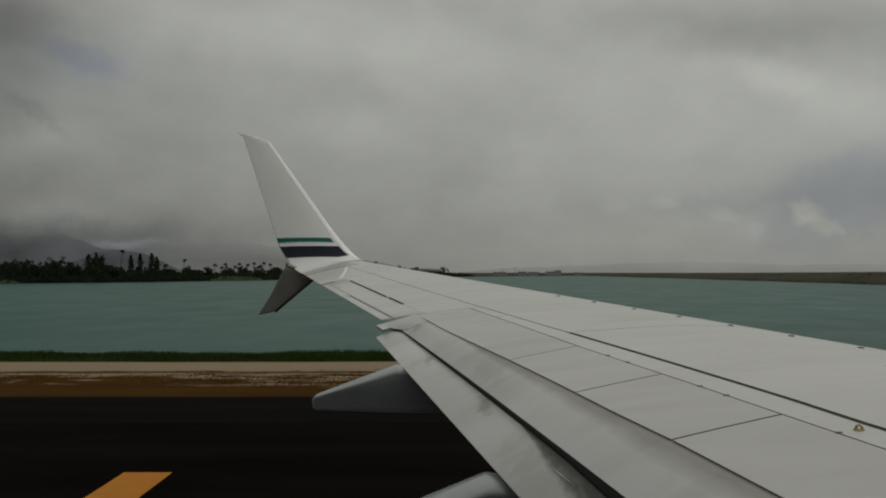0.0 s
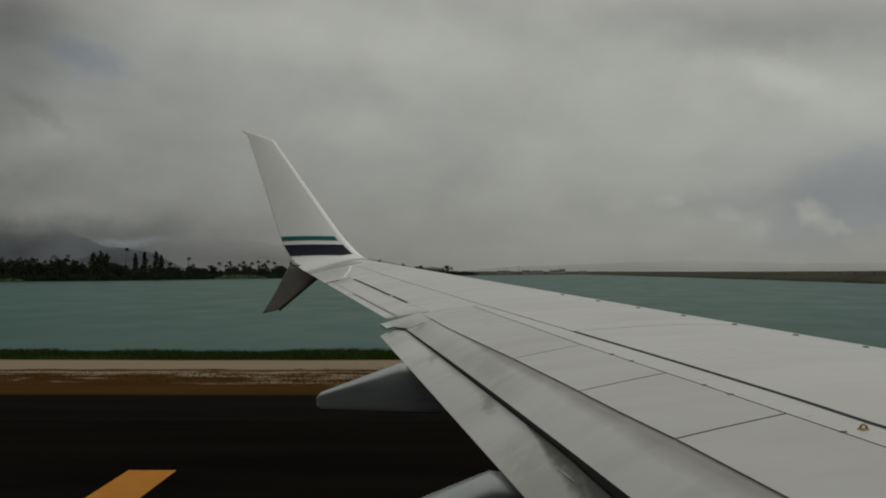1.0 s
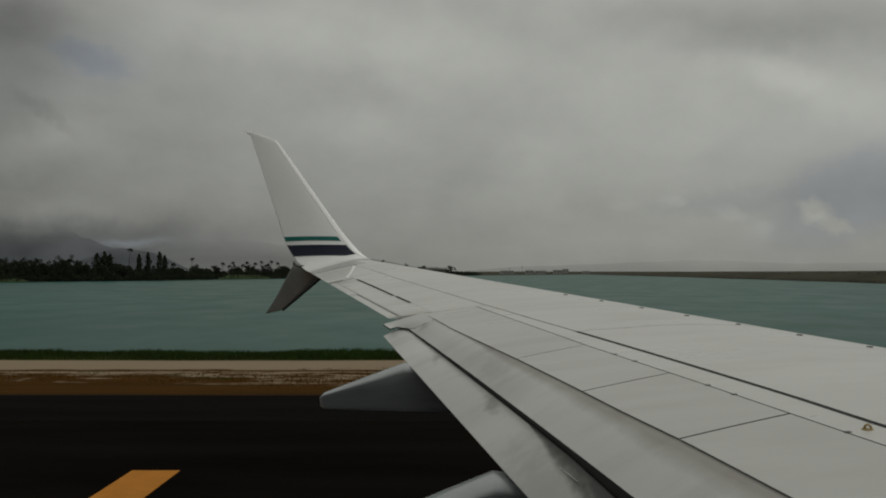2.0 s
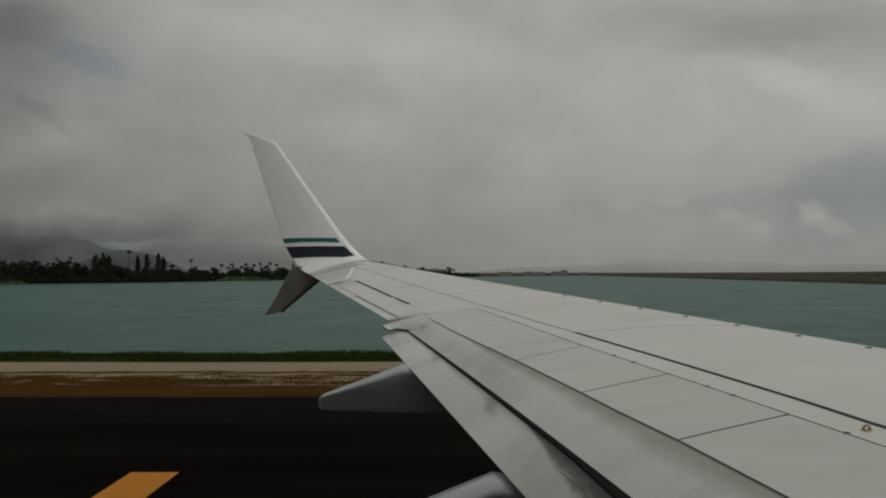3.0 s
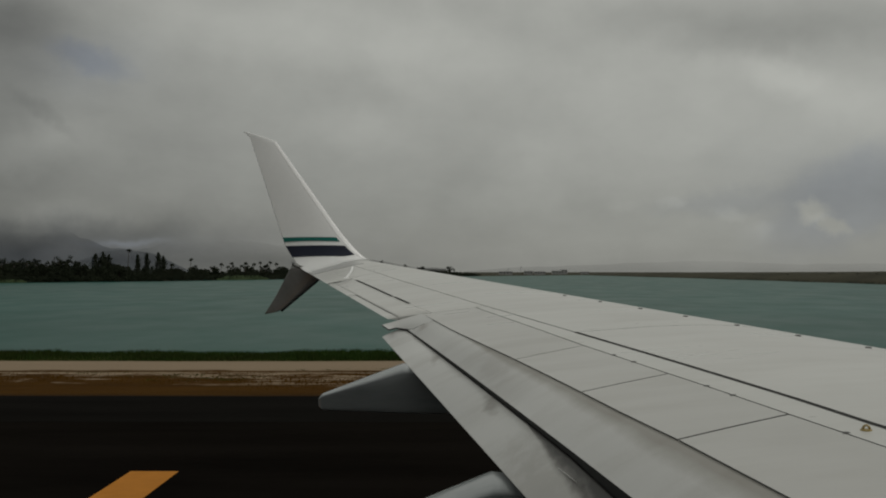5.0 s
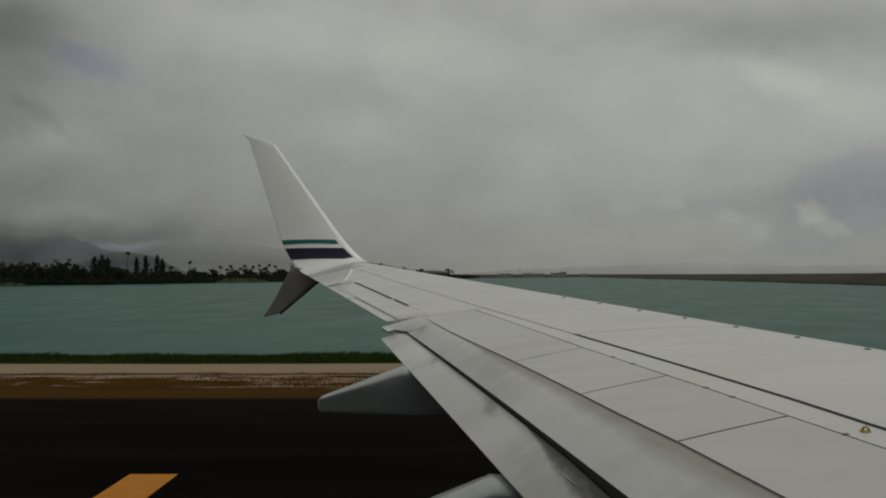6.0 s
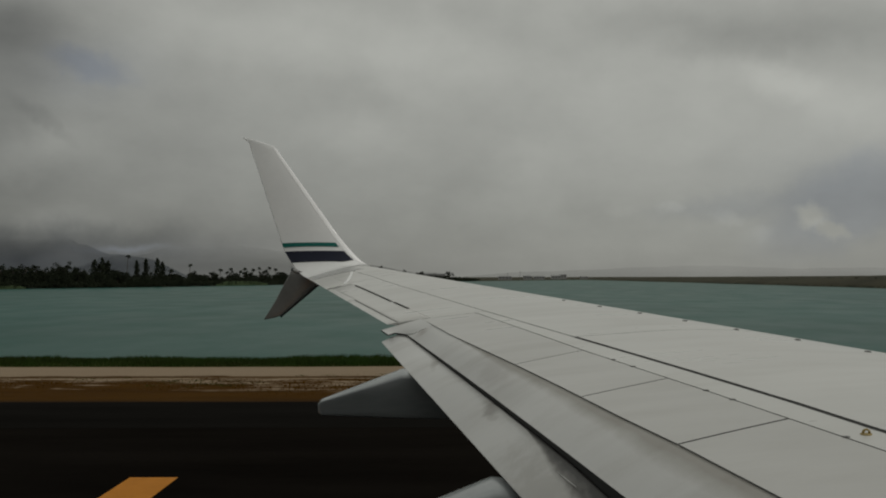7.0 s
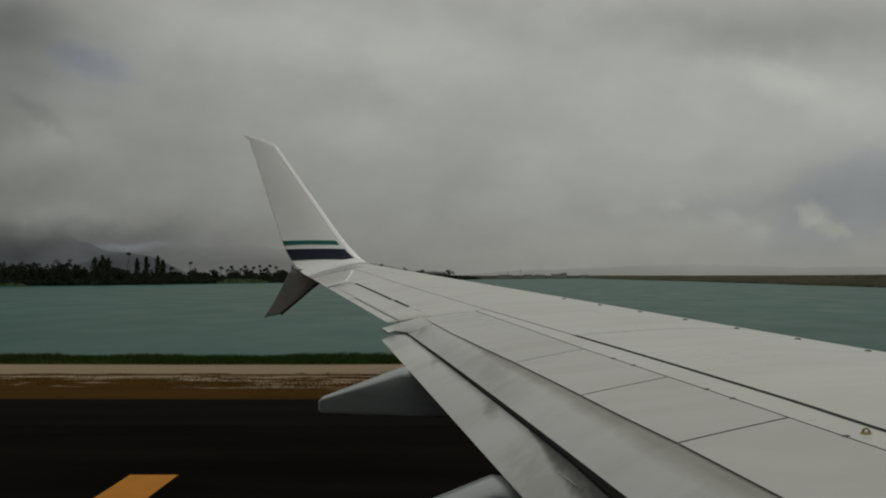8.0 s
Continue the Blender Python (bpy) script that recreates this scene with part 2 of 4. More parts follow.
def ground_material():
    """Airfield verge: dry grass, a coral gravel track and the green bank."""
    m, tr, b, geo = material("airfield_verge")
    sep = tr.nodes.new("ShaderNodeSeparateXYZ")
    tr.links.new(geo, sep.inputs[0])
    edge = noise_tex(tr, mapping(tr, geo, (0.14, 0.6, 1)), 1.6, 7, 0.68).outputs[0]
    far = maths(tr, "ADD", sep.outputs[1], maths(tr, "MULTIPLY", maths(tr, "SUBTRACT", edge, 0.5), 1.5))
    trim = maths(tr, "ADD", sep.outputs[1], maths(tr, "MULTIPLY", maths(tr, "SUBTRACT", edge, 0.5), 0.5))
    long = noise_tex(tr, mapping(tr, geo, (0.12, 1.0, 1)), 1.3, 6, 0.65).outputs[0]
    grit = noise_tex(tr, geo, 22.0, 4, 0.7).outputs[0]
    dry = mix(tr, ramp(tr, maths(tr, "ADD", maths(tr, "MULTIPLY", long, 0.7), maths(tr, "MULTIPLY", grit, 0.3)), [(0.35, 0.0), (0.65, 1.0)]),
              (0.033, 0.0134, 0.0007), (0.068, 0.0305, 0.0026))
    sand = mix(tr, maths(tr, "ADD", maths(tr, "MULTIPLY", grit, 0.6), maths(tr, "MULTIPLY", long, 0.4)), (0.175, 0.130, 0.088), (0.300, 0.232, 0.160))
    green = mix(tr, grit, (0.028, 0.030, 0.007), (0.052, 0.054, 0.013))
    # bare coral patches, broken by tufts, in the grass beside the track
    broad = noise_tex(tr, mapping(tr, geo, (0.045, 0.32, 1), (4.3, 0, 0)), 1.0, 3, 0.5).outputs[0]
    tuft = noise_tex(tr, mapping(tr, geo, (0.42, 1.5, 1), (1, 0, 0)), 1.0, 6, 0.7).outputs[0]
    bare = maths(tr, "ADD", maths(tr, "MULTIPLY", broad, 0.55), maths(tr, "MULTIPLY", tuft, 0.45))
    belt = ramp(tr, maths(tr, "MULTIPLY", maths(tr, "SUBTRACT", far, 29.2), 0.1), [(0.0, 0.0), (0.12, 1.0)])
    band = maths(tr, "MULTIPLY", belt, ramp(tr, bare, [(0.52, 0.0), (0.56, 0.95)]))
    col = mix(tr, band, dry, sand)
    col = mix(tr, ramp(tr, maths(tr, "MULTIPLY", maths(tr, "SUBTRACT", trim, 33.25), 0.5), [(0.30, 0.0), (0.36, 1.0)]), col, sand)
    # a wandering strip of grass between the wheel track and the bare patches
    strip = maths(tr, "SUBTRACT", 1.0, maths(tr, "MULTIPLY", maths(tr, "ABSOLUTE", maths(tr, "SUBTRACT", trim, 33.45)), 2.1))
    col = mix(tr, ramp(tr, maths(tr, "MULTIPLY", strip, maths(tr, "ADD", tuft, 0.35)), [(0.30, 0.0), (0.55, 0.9)]), col, dry)
    col = mix(tr, ramp(tr, maths(tr, "MULTIPLY", maths(tr, "SUBTRACT", trim, 36.55), 0.5), [(0.30, 0.0), (0.40, 1.0)]), col, green)
    # the dark, crumbling rim of the asphalt
    rim = ramp(tr, maths(tr, "MULTIPLY", maths(tr, "SUBTRACT", trim, 27.0), 0.5), [(0.0, 1.0), (0.42, 0.0)])
    col = mix(tr, maths(tr, "MULTIPLY", rim, 0.8), col, (0.012, 0.0085, 0.005))
    tr.links.new(col, b.inputs["Base Color"])
    b.inputs["Roughness"].default_value = 0.9
    b.inputs["Specular IOR Level"].default_value = 0.03
    bump(tr, b, grit, 0.5, 0.05)
    return m


def water_material():
    """Turbid lagoon: wind patches, small chop and pale silt near the bank."""
    m, tr, b, geo = material("lagoon_water")
    shoal = noise_tex(tr, mapping(tr, geo, (1.0, 0.9, 1), (7.0, 3.0, 0)), 0.020, 4, 0.55).outputs[0]
    patch = noise_tex(tr, mapping(tr, geo, (1.0, 0.55, 1)), 0.12, 5, 0.6).outputs[0]
    ripple = noise_tex(tr, mapping(tr, geo, (1.0, 1.0, 1)), 0.9, 6, 0.7).outputs[0]
    tone = maths(tr, "ADD", maths(tr, "ADD", maths(tr, "MULTIPLY", shoal, 0.70), maths(tr, "MULTIPLY", patch, 0.18)), maths(tr, "MULTIPLY", ripple, 0.12))
    col = mix(tr, ramp(tr, tone, [(0.24, 0.0), (0.76, 1.0)]), (0.008, 0.049, 0.037), (0.010, 0.086, 0.070))
    tr.links.new(col, b.inputs["Base Color"])
    tr.links.new(ramp(tr, patch, [(0.35, 0.33), (0.65, 0.40)]), b.inputs["Roughness"])
    b.inputs["IOR"].default_value = 1.33
    b.inputs["Specular IOR Level"].default_value = 0.12
    chop = noise_tex(tr, mapping(tr, geo, (0.9, 0.6, 1)), 1.6, 6, 0.65).outputs[0]
    bump(tr, b, chop, 0.3, 0.06)
    return m


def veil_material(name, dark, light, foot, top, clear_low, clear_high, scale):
    """Wooded slope with haze and low cloud put in as transparency: it thins out with height."""
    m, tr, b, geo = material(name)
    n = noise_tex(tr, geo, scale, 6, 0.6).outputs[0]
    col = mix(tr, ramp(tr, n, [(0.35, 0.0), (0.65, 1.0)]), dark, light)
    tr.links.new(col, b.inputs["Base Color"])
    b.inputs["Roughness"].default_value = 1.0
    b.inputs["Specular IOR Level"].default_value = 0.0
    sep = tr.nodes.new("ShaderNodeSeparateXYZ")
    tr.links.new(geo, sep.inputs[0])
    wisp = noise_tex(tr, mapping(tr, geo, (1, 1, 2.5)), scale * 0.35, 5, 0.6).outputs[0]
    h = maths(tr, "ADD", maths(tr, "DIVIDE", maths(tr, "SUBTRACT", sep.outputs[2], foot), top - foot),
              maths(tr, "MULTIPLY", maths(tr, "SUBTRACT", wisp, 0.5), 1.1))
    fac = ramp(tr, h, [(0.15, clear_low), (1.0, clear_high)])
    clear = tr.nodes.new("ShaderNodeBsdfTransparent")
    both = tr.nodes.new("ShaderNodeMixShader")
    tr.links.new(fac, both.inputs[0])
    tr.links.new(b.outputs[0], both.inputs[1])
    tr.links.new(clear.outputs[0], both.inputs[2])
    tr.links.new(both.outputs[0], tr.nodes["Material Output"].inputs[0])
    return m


def stained(name, base, stains):
    """A copy of a paint with grime and painted shade on it; stains(tree, x, y, position, place) gives (amount, colour)
    in turn, the last on top.
    """
    m = base.copy()
    m.name = name
    tr = m.node_tree
    b = tr.nodes["Principled BSDF"]
    col = b.inputs["Base Color"].links[0].from_socket
    geo = tr.nodes.new("ShaderNodeNewGeometry").outputs["Position"]
    sep = tr.nodes.new("ShaderNodeSeparateXYZ")
    tr.links.new(geo, sep.inputs[0])
    blot = noise_tex(tr, geo, 9.0, 4, 0.6).outputs[0]

    def place(px, py, rx, ry, amount):
        """A ragged smudge round one spot."""
        a = maths(tr, "DIVIDE", maths(tr, "SUBTRACT", sep.outputs[0], px), rx)
        c = maths(tr, "DIVIDE", maths(tr, "SUBTRACT", sep.outputs[1], py), ry)
        far = maths(tr, "SQRT", maths(tr, "ADD", maths(tr, "MULTIPLY", a, a), maths(tr, "MULTIPLY", c, c)))
        return maths(tr, "MULTIPLY", ramp(tr, maths(tr, "ADD", far, maths(tr, "MULTIPLY", maths(tr, "SUBTRACT", blot, 0.5), 1.6)), [(0.3, 1.0), (1.15, 0.0)]), amount)

    for amount, tint in stains(tr, sep.outputs[0], sep.outputs[1], geo, place):
        col = mix(tr, amount, col, tint)
    tr.links.new(col, b.inputs["Base Color"])
    return m


def aft_soot_and_shade(tr, x, y, geo, place):
    n = noise_tex(tr, mapping(tr, geo, (2.0, 1.1, 1)), 3.0, 3, 0.55).outputs[0]
    fine = noise_tex(tr, mapping(tr, geo, (5.0, 1.4, 1)), 5.0, 3, 0.6).outputs[0]
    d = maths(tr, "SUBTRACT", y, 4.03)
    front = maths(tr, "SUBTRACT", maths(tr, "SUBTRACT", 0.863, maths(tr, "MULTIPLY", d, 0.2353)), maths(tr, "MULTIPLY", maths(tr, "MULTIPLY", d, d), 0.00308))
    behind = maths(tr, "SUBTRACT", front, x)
    # a fan of exhaust soot and painted slot shade that widens towards the root
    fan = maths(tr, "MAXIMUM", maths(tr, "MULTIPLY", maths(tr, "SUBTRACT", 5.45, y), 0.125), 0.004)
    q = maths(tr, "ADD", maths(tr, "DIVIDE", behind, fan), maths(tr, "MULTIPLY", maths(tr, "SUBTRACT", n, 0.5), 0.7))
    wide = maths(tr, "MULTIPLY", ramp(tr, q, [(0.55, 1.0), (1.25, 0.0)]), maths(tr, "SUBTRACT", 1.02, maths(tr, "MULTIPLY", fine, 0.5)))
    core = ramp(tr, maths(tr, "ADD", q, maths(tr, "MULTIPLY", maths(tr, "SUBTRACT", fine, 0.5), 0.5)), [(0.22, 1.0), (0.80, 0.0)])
    # soft shade close behind the slot, put into the colour
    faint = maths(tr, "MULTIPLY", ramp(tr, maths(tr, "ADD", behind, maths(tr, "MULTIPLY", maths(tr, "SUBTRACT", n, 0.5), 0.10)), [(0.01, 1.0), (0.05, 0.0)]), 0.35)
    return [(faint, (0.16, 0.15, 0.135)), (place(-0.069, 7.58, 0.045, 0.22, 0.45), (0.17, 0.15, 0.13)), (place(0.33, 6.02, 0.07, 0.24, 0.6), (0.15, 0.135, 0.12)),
            # a broad darkening of the inboard end, then the fan and its core
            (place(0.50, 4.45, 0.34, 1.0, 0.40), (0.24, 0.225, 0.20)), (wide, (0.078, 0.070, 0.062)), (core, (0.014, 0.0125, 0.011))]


def fore_shade_and_stains(tr, x, y, geo, place):
    n = noise_tex(tr, mapping(tr, geo, (1.5, 0.8, 1)), 2.2, 4, 0.6).outputs[0]
    front = maths(tr, "SUBTRACT", 1.2414, maths(tr, "MULTIPLY", maths(tr, "SUBTRACT", y, 4.0), 0.2818))
    behind = maths(tr, "SUBTRACT", front, x)
    # shade behind the spoilers' rear edge, painted as a brown band
    reach = maths(tr, "MAXIMUM", maths(tr, "MULTIPLY", maths(tr, "SUBTRACT", 8.6, y), 0.036), 0.012)
    q = maths(tr, "ADD", maths(tr, "DIVIDE", behind, reach), maths(tr, "MULTIPLY", maths(tr, "SUBTRACT", n, 0.5), 0.9))
    return [(maths(tr, "MULTIPLY", ramp(tr, q, [(0.40, 1.0), (1.35, 0.0)]), 0.68), (0.18, 0.163, 0.135)),
            (place(-0.20, 8.72, 0.06, 0.16, 0.5), (0.20, 0.165, 0.14)), (place(0.40, 6.6, 0.16, 0.5, 0.28), (0.22, 0.20, 0.18))]


SOOT_SHADE = stained("sooted_shaded_flap_paint", FLAP, aft_soot_and_shade)
FOREFLAP = stained("shaded_smudged_flap_paint", FLAP, fore_shade_and_stains)
VERGE, WATER = ground_material(), water_material()


# ---- building helpers ----
def thing(name, label, category, at=(0, 0, 0), group=""):
    ob = new(name)
    ob.location = at
    return tagged(ob, label, category, group)


def part(name, bm, mats, parent=None, label="", kind="", smooth=True):
    me = bpy.data.meshes.new(name)
    bm.to_mesh(me)
    bm.free()
    for m in mats if isinstance(mats, (list, tuple)) else (mats,):
        me.materials.append(m)
    for p in me.polygons:
        p.use_smooth = smooth and p.use_smooth
    ob = new(name, me)
    if parent:
        ob.parent = parent
        if parent.parent is None:
            ob.matrix_parent_inverse = Matrix.Translation(parent.location).inverted()
    return tagged(ob, label, kind=kind)


def solid(top, low, smooth=True, side=0):
    """A closed slab between two grids of points (rows x columns); side: the material of its rim."""
    n, k = len(top), len(top[0])
    bm = bmesh.new()
    a = [[bm.verts.new(p) for p in row] for row in top]
    b = [[bm.verts.new(p) for p in row] for row in low]
    for i in range(n - 1):
        for j in range(k - 1):
            f = bm.faces.new((a[i][j], a[i + 1][j], a[i + 1][j + 1], a[i][j + 1]))
            f.smooth = smooth
            f = bm.faces.new((b[i][j], b[i][j + 1], b[i + 1][j + 1], b[i + 1][j]))
            f.smooth = smooth
    ring = [(i, 0) for i in range(n)] + [(n - 1, j) for j in range(1, k)] + [(i, k - 1) for i in range(n - 2, -1, -1)] + [(0, j) for j in range(k - 2, 0, -1)]
    rim = []
    for (i, j), (p, q) in zip(ring, ring[1:] + ring[:1]):
        f = bm.faces.new((a[p][q], a[i][j], b[i][j], b[p][q]))
        f.smooth, f.material_index = False, side
        rim.append(f)
    edges = {e for f in rim for e in f.edges}
    for e in edges:
        e.smooth = False
    bmesh.ops.recalc_face_normals(bm, faces=bm.faces[:])
    return bm


def loft(rings, cap=True, smooth=True):
    """A skin over closed rings of points, all of one length."""
    bm = bmesh.new()
    vs = [[bm.verts.new(p) for p in r] for r in rings]
    k = len(rings[0])
    for r, s in zip(vs, vs[1:]):
        for j in range(k):
            f = bm.faces.new((r[j], r[(j + 1) % k], s[(j + 1) % k], s[j]))
            f.smooth = smooth
    if cap:
        bm.faces.new(vs[0])
        bm.faces.new(vs[-1][::-1])
    bmesh.ops.recalc_face_normals(bm, faces=bm.faces[:])
    return bm


def box(x0, x1, y0, y1, z0, z1, bevel=0.0):
    bm = bmesh.new()
    bmesh.ops.create_cube(bm, size=1.0, matrix=Matrix.Translation(((x0 + x1) / 2, (y0 + y1) / 2, (z0 + z1) / 2)) @ Matrix.Diagonal((x1 - x0, y1 - y0, z1 - z0, 1)))
    if bevel:
        bmesh.ops.bevel(bm, geom=bm.edges[:], offset=bevel, segments=2, affect="EDGES", profile=0.7)
    return bm


def tube(points, radii, sides=8, smooth=True):
    """A round limb through points, with its radius at each."""
    pts = [Vector(p) for p in points]
    rings = []
    for i, p in enumerate(pts):
        d = (pts[min(i + 1, len(pts) - 1)] - pts[max(i - 1, 0)]).normalized()
        u = d.orthogonal().normalized()
        v = d.cross(u)
        rings.append([p + (u * math.cos(a) + v * math.sin(a)) * radii[i] for a in (2 * math.pi * j / sides for j in range(sides))])
    return loft(rings, smooth=smooth)


def lerp_table(x, table):
    xs, ys = zip(*table)
    return float(np.interp(x, xs, ys))


# ---- ground, shoulder and lagoon ----
def grid_sheet(name, xs, rows, height, mat, label, category, kind="structure"):
    bm = bmesh.new()
    vs = [[bm.verts.new((x, y, height(x, y))) for x in xs] for y in rows]
    for i in range(len(rows) - 1):
        for j in range(len(xs) - 1):
            bm.faces.new((vs[i][j], vs[i][j + 1], vs[i + 1][j + 1], vs[i + 1][j])).smooth = True
    ob = part(name, bm, mat)
    return tagged(ob, label, category, kind=kind)


def bank(x, y):
    wob = 0.25 * noise.noise(Vector((x * 0.05, 3.0, 0)))
    z = 0.05 * noise.noise(Vector((x * 0.06, y * 0.5, 1))) * min(1, max(0, (y - 28) / 3)) + 0.06 * min(1, max(0, (y - 28) / 5))
    z -= max(0.0, y - 41.0 - wob) * 0.55
    return max(z, -4.0) if y > -1000 else -2.0


XS = [-4500, -2000, -900, -400, -200, -120, -80] + [-60 + 1.0 * i for i in range(91)] + [40, 60, 90, 140, 250, 500, 1200, 2500, 4500]
grid_sheet("ground", XS, [-4500, -1500, -400, -120, -60, -20, 0, 15, 26.8, 28, 29, 30, 31, 32, 33, 34, 35, 36, 37, 38, 39, 40, 40.7, 41.3, 42, 43, 45, 49],
           bank, VERGE, "airfield verge of dry brown grass, pale coral track and green bank", "ground")


def paving(name, ys, height, ragged, mat, label):
    """A paved strip along x; ragged: how far its outer rim wanders."""
    xs = [-1500, -300, -80] + [-40 + 1.0 * i for i in range(61)] + [60, 200, 1500]
    top = [[(x, y + (ragged * noise.noise(Vector((x * 0.4, 9 + y, 0))) if y == ys[-1] else 0), height(y)) for x in xs] for y in ys]
    low = [[(x, y, -0.3) for x, y, z in row] for row in top]
    return tagged(part(name, solid(top, low), mat), label, "runway", kind="structure")


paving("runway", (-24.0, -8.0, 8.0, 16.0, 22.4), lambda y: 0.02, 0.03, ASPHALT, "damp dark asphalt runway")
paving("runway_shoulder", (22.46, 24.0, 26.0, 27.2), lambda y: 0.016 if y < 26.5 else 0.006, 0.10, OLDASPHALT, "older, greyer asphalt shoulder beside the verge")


def shoulder_mark(x, group=True):
    y0, y1 = 8.6, 16.9
    top = [[(x + dx, y, 0.026) for y in np.linspace(y0, y1, 9)] for dx in (0.0, 0.46, 0.93)]
    low = [[(px, py, 0.015) for px, py, pz in row] for row in top]
    ob = part("shoulder_stripe", solid(top, low), STRIPE)
    return tagged(ob, "faded orange-yellow painted stripe across the dark asphalt", "marking", "shoulder stripes", "structure")


for i in (-2, -1, 0, 1, 2):
    shoulder_mark(-6.06 + 30.5 * i)

tagged(part("water", solid([[(x, y, -1.5) for x in np.linspace(-4700, 4700, 41)] for y in (41.6, 60, 100, 200, 400, 800, 1600, 3200, 4800)],
                           [[(x, y, -5.0) for x in np.linspace(-4700, 4700, 41)] for y in (41.6, 60, 100, 200, 400, 800, 1600, 3200, 4800)]), WATER),
       "turbid teal green lagoon water with small ripples", "water", kind="structure")

SHORE = [(-6, 200), (-1.5, 300), (-0.7, 370), (-0.51, 408), (-0.33, 480), (-0.20, 585), (0.03, 1030), (0.16, 1400), (0.20, 1110), (0.24, 888), (0.33, 610), (0.42, 464), (0.51, 374), (0.60, 314), (0.7, 270), (1.5, 250), (6, 160)]


def shore_y(g):
    return lerp_table(g, SHORE) * (1 + 0.012 * noise.noise(Vector((g * 25, 0, 0))))


def far_shore():
    gs = [-6, -3, -1.5, -1.0] + list(np.linspace(-0.75, 0.75, 181)) + [1.0, 1.5, 3, 6]
    rows = [(0.985, -2.4), (1.0, -1.5), (1.006, -0.9), (1.03, -0.2), (1.12, 0.4), (1.3, 0.9), (1.7, 1.2), (2.6, 1.4), (4.0, 1.5)]
    bm = bmesh.new()
    vs = []
    for k, z in rows:
        vs.append([])
        for g in gs:
            y = min(shore_y(g) * k, 4700.0 + k)
            bump_z = 0.5 * noise.noise(Vector((g * 40, k * 9, 0))) if k > 1.01 else 0
            if g > 0.15 and k > 1.001:
                bump_z += 2.9 * min(1.0, (g - 0.15) / 0.33) * min(1.0, (k - 1.0) / 0.12)
            vs[-1].append(bm.verts.new((g * y, y, z + bump_z)))
    for r, s in zip(vs, vs[1:]):
        for j in range(len(gs) - 1):
            bm.faces.new((r[j], r[j + 1], s[j + 1], s[j])).smooth = True
    return tagged(part("ground_far_shore", bm, LAND), "low brown scrub land along the far side of the lagoon", "ground", kind="structure")


far_shore()


# ---- airliner ----
TIP = 15.58                      # where the wing ends and the winglet starts, out from the seat


def le(y):
    return -1.31 + 0.5224 * (TIP - y)


def te(y):
    return -2.43 + 0.2874 * (TIP - y)


def half_thickness(c):
    c = min(max(c, 0.0), 1.0)
    return (1.4845 * math.sqrt(c) - 0.63 * c - 1.758 * c ** 2 + 1.4215 * c ** 3 - 0.518 * c ** 4) / 0.5


def skin(y, c, lift=0.0):
    """A point of the wing: y out from the seat, c from the nose (0) to the trailing edge (1); below 0 it runs back along the underside."""
    ch, k = le(y) - te(y), abs(c)
    z = EYE - 1.185 + 0.089 * y - 0.022 * ch - (0.13 + 0.0138 * (y - 9.06) - 0.022 * ch) * k
    side = 1 if c >= 0 else -0.9
    z += side * (ch * 0.055 * half_thickness(k) + lift)
    return Vector((le(y) - ch * k + (lift if k < 0.004 else 0), y, z))


GAP_T = [(0, 0.70), (4.175, 0.666), (4.809, 0.652), (5.865, 0.638), (7.45, 0.6215), (7.98, 0.617), (8.61, 0.6085), (9.31, 0.602), (10.19, 0.586), (11.2, 0.568), (12.46, 0.540), (14.0, 0.475), (15.6, 0.42)]
GAP_H = [(0, 0.75), (3.9, 0.726), (4.535, 0.719), (5.205, 0.711), (5.804, 0.706), (6.70, 0.6975), (8.257, 0.6665), (9.15, 0.648), (10.5, 0.60)]
GAP_A = [(0, 0.965), (3.44, 0.921), (3.83, 0.9155), (4.25, 0.9095), (4.87, 0.9065), (5.65, 0.8975), (6.47, 0.890), (7.3, 0.886), (8.05, 0.882), (8.875, 0.866), (9.3, 0.862)]
FLAP_END = 9.2

plane = thing("airliner", "white, grey and navy airliner on the runway with flaps partly down", "airplane", (0, -1.58, 0))


def wing_core():
    rings = []
    for y in (0.2, 2, 4, 6, 8, 9.19, 9.21, 11, 13, 14.5, TIP - 0.02):
        end = lerp_table(y, GAP_A) - 0.01 if y < FLAP_END else 0.765
        cs = [end * (1 - math.cos(math.pi * i / 24)) / 2 for i in range(25)]
        up = [skin(y, max(c, 0.003), -0.012) for c in cs[::-1]]
        lo = [skin(y, -max(c, 0.003), -0.012) for c in cs[1:]]
        rings.append(up + lo)
    return loft(rings)


wing = part("wing", wing_core(), PRIMER, plane, "dark primer wing box under light grey skin panels")


def panel(name, mat, y0, y1, c0, c1, gap0=0.0, gap1=0.0, rim=0.004, skew=(0.0, 0.0), rows=10, cols=9, parent=None, lift=0.0, label="", deep=0.011):
    """A skin panel of the wing from line c0 to line c1, with open joints (metres) towards its neighbours. skew: how far its ends slant."""
    top, low = [], []
    for i in range(rows + 1):
        s = i / rows
        top.append([])
        low.append([])
        for j in range(cols + 1):
            q = j / cols
            y = y0 + rim + (y1 - y0 - 2 * rim) * s - (skew[0] + (skew[1] - skew[0]) * s) * q
            ch = le(y) - te(y)
            a, b = c0(y) + (gap0(y) if callable(gap0) else gap0) / ch, c1(y) - gap1 / ch
            c = a + (b - a) * q
            top[-1].append(skin(y, c, lift))
            low[-1].append(skin(y, c, lift - deep))
    return part(name, solid(top, low, side=1), [mat, SEAL], parent or wing, label)


def line(table):
    return lambda y: lerp_table(y, table)


def flat(c):
    return lambda y: c


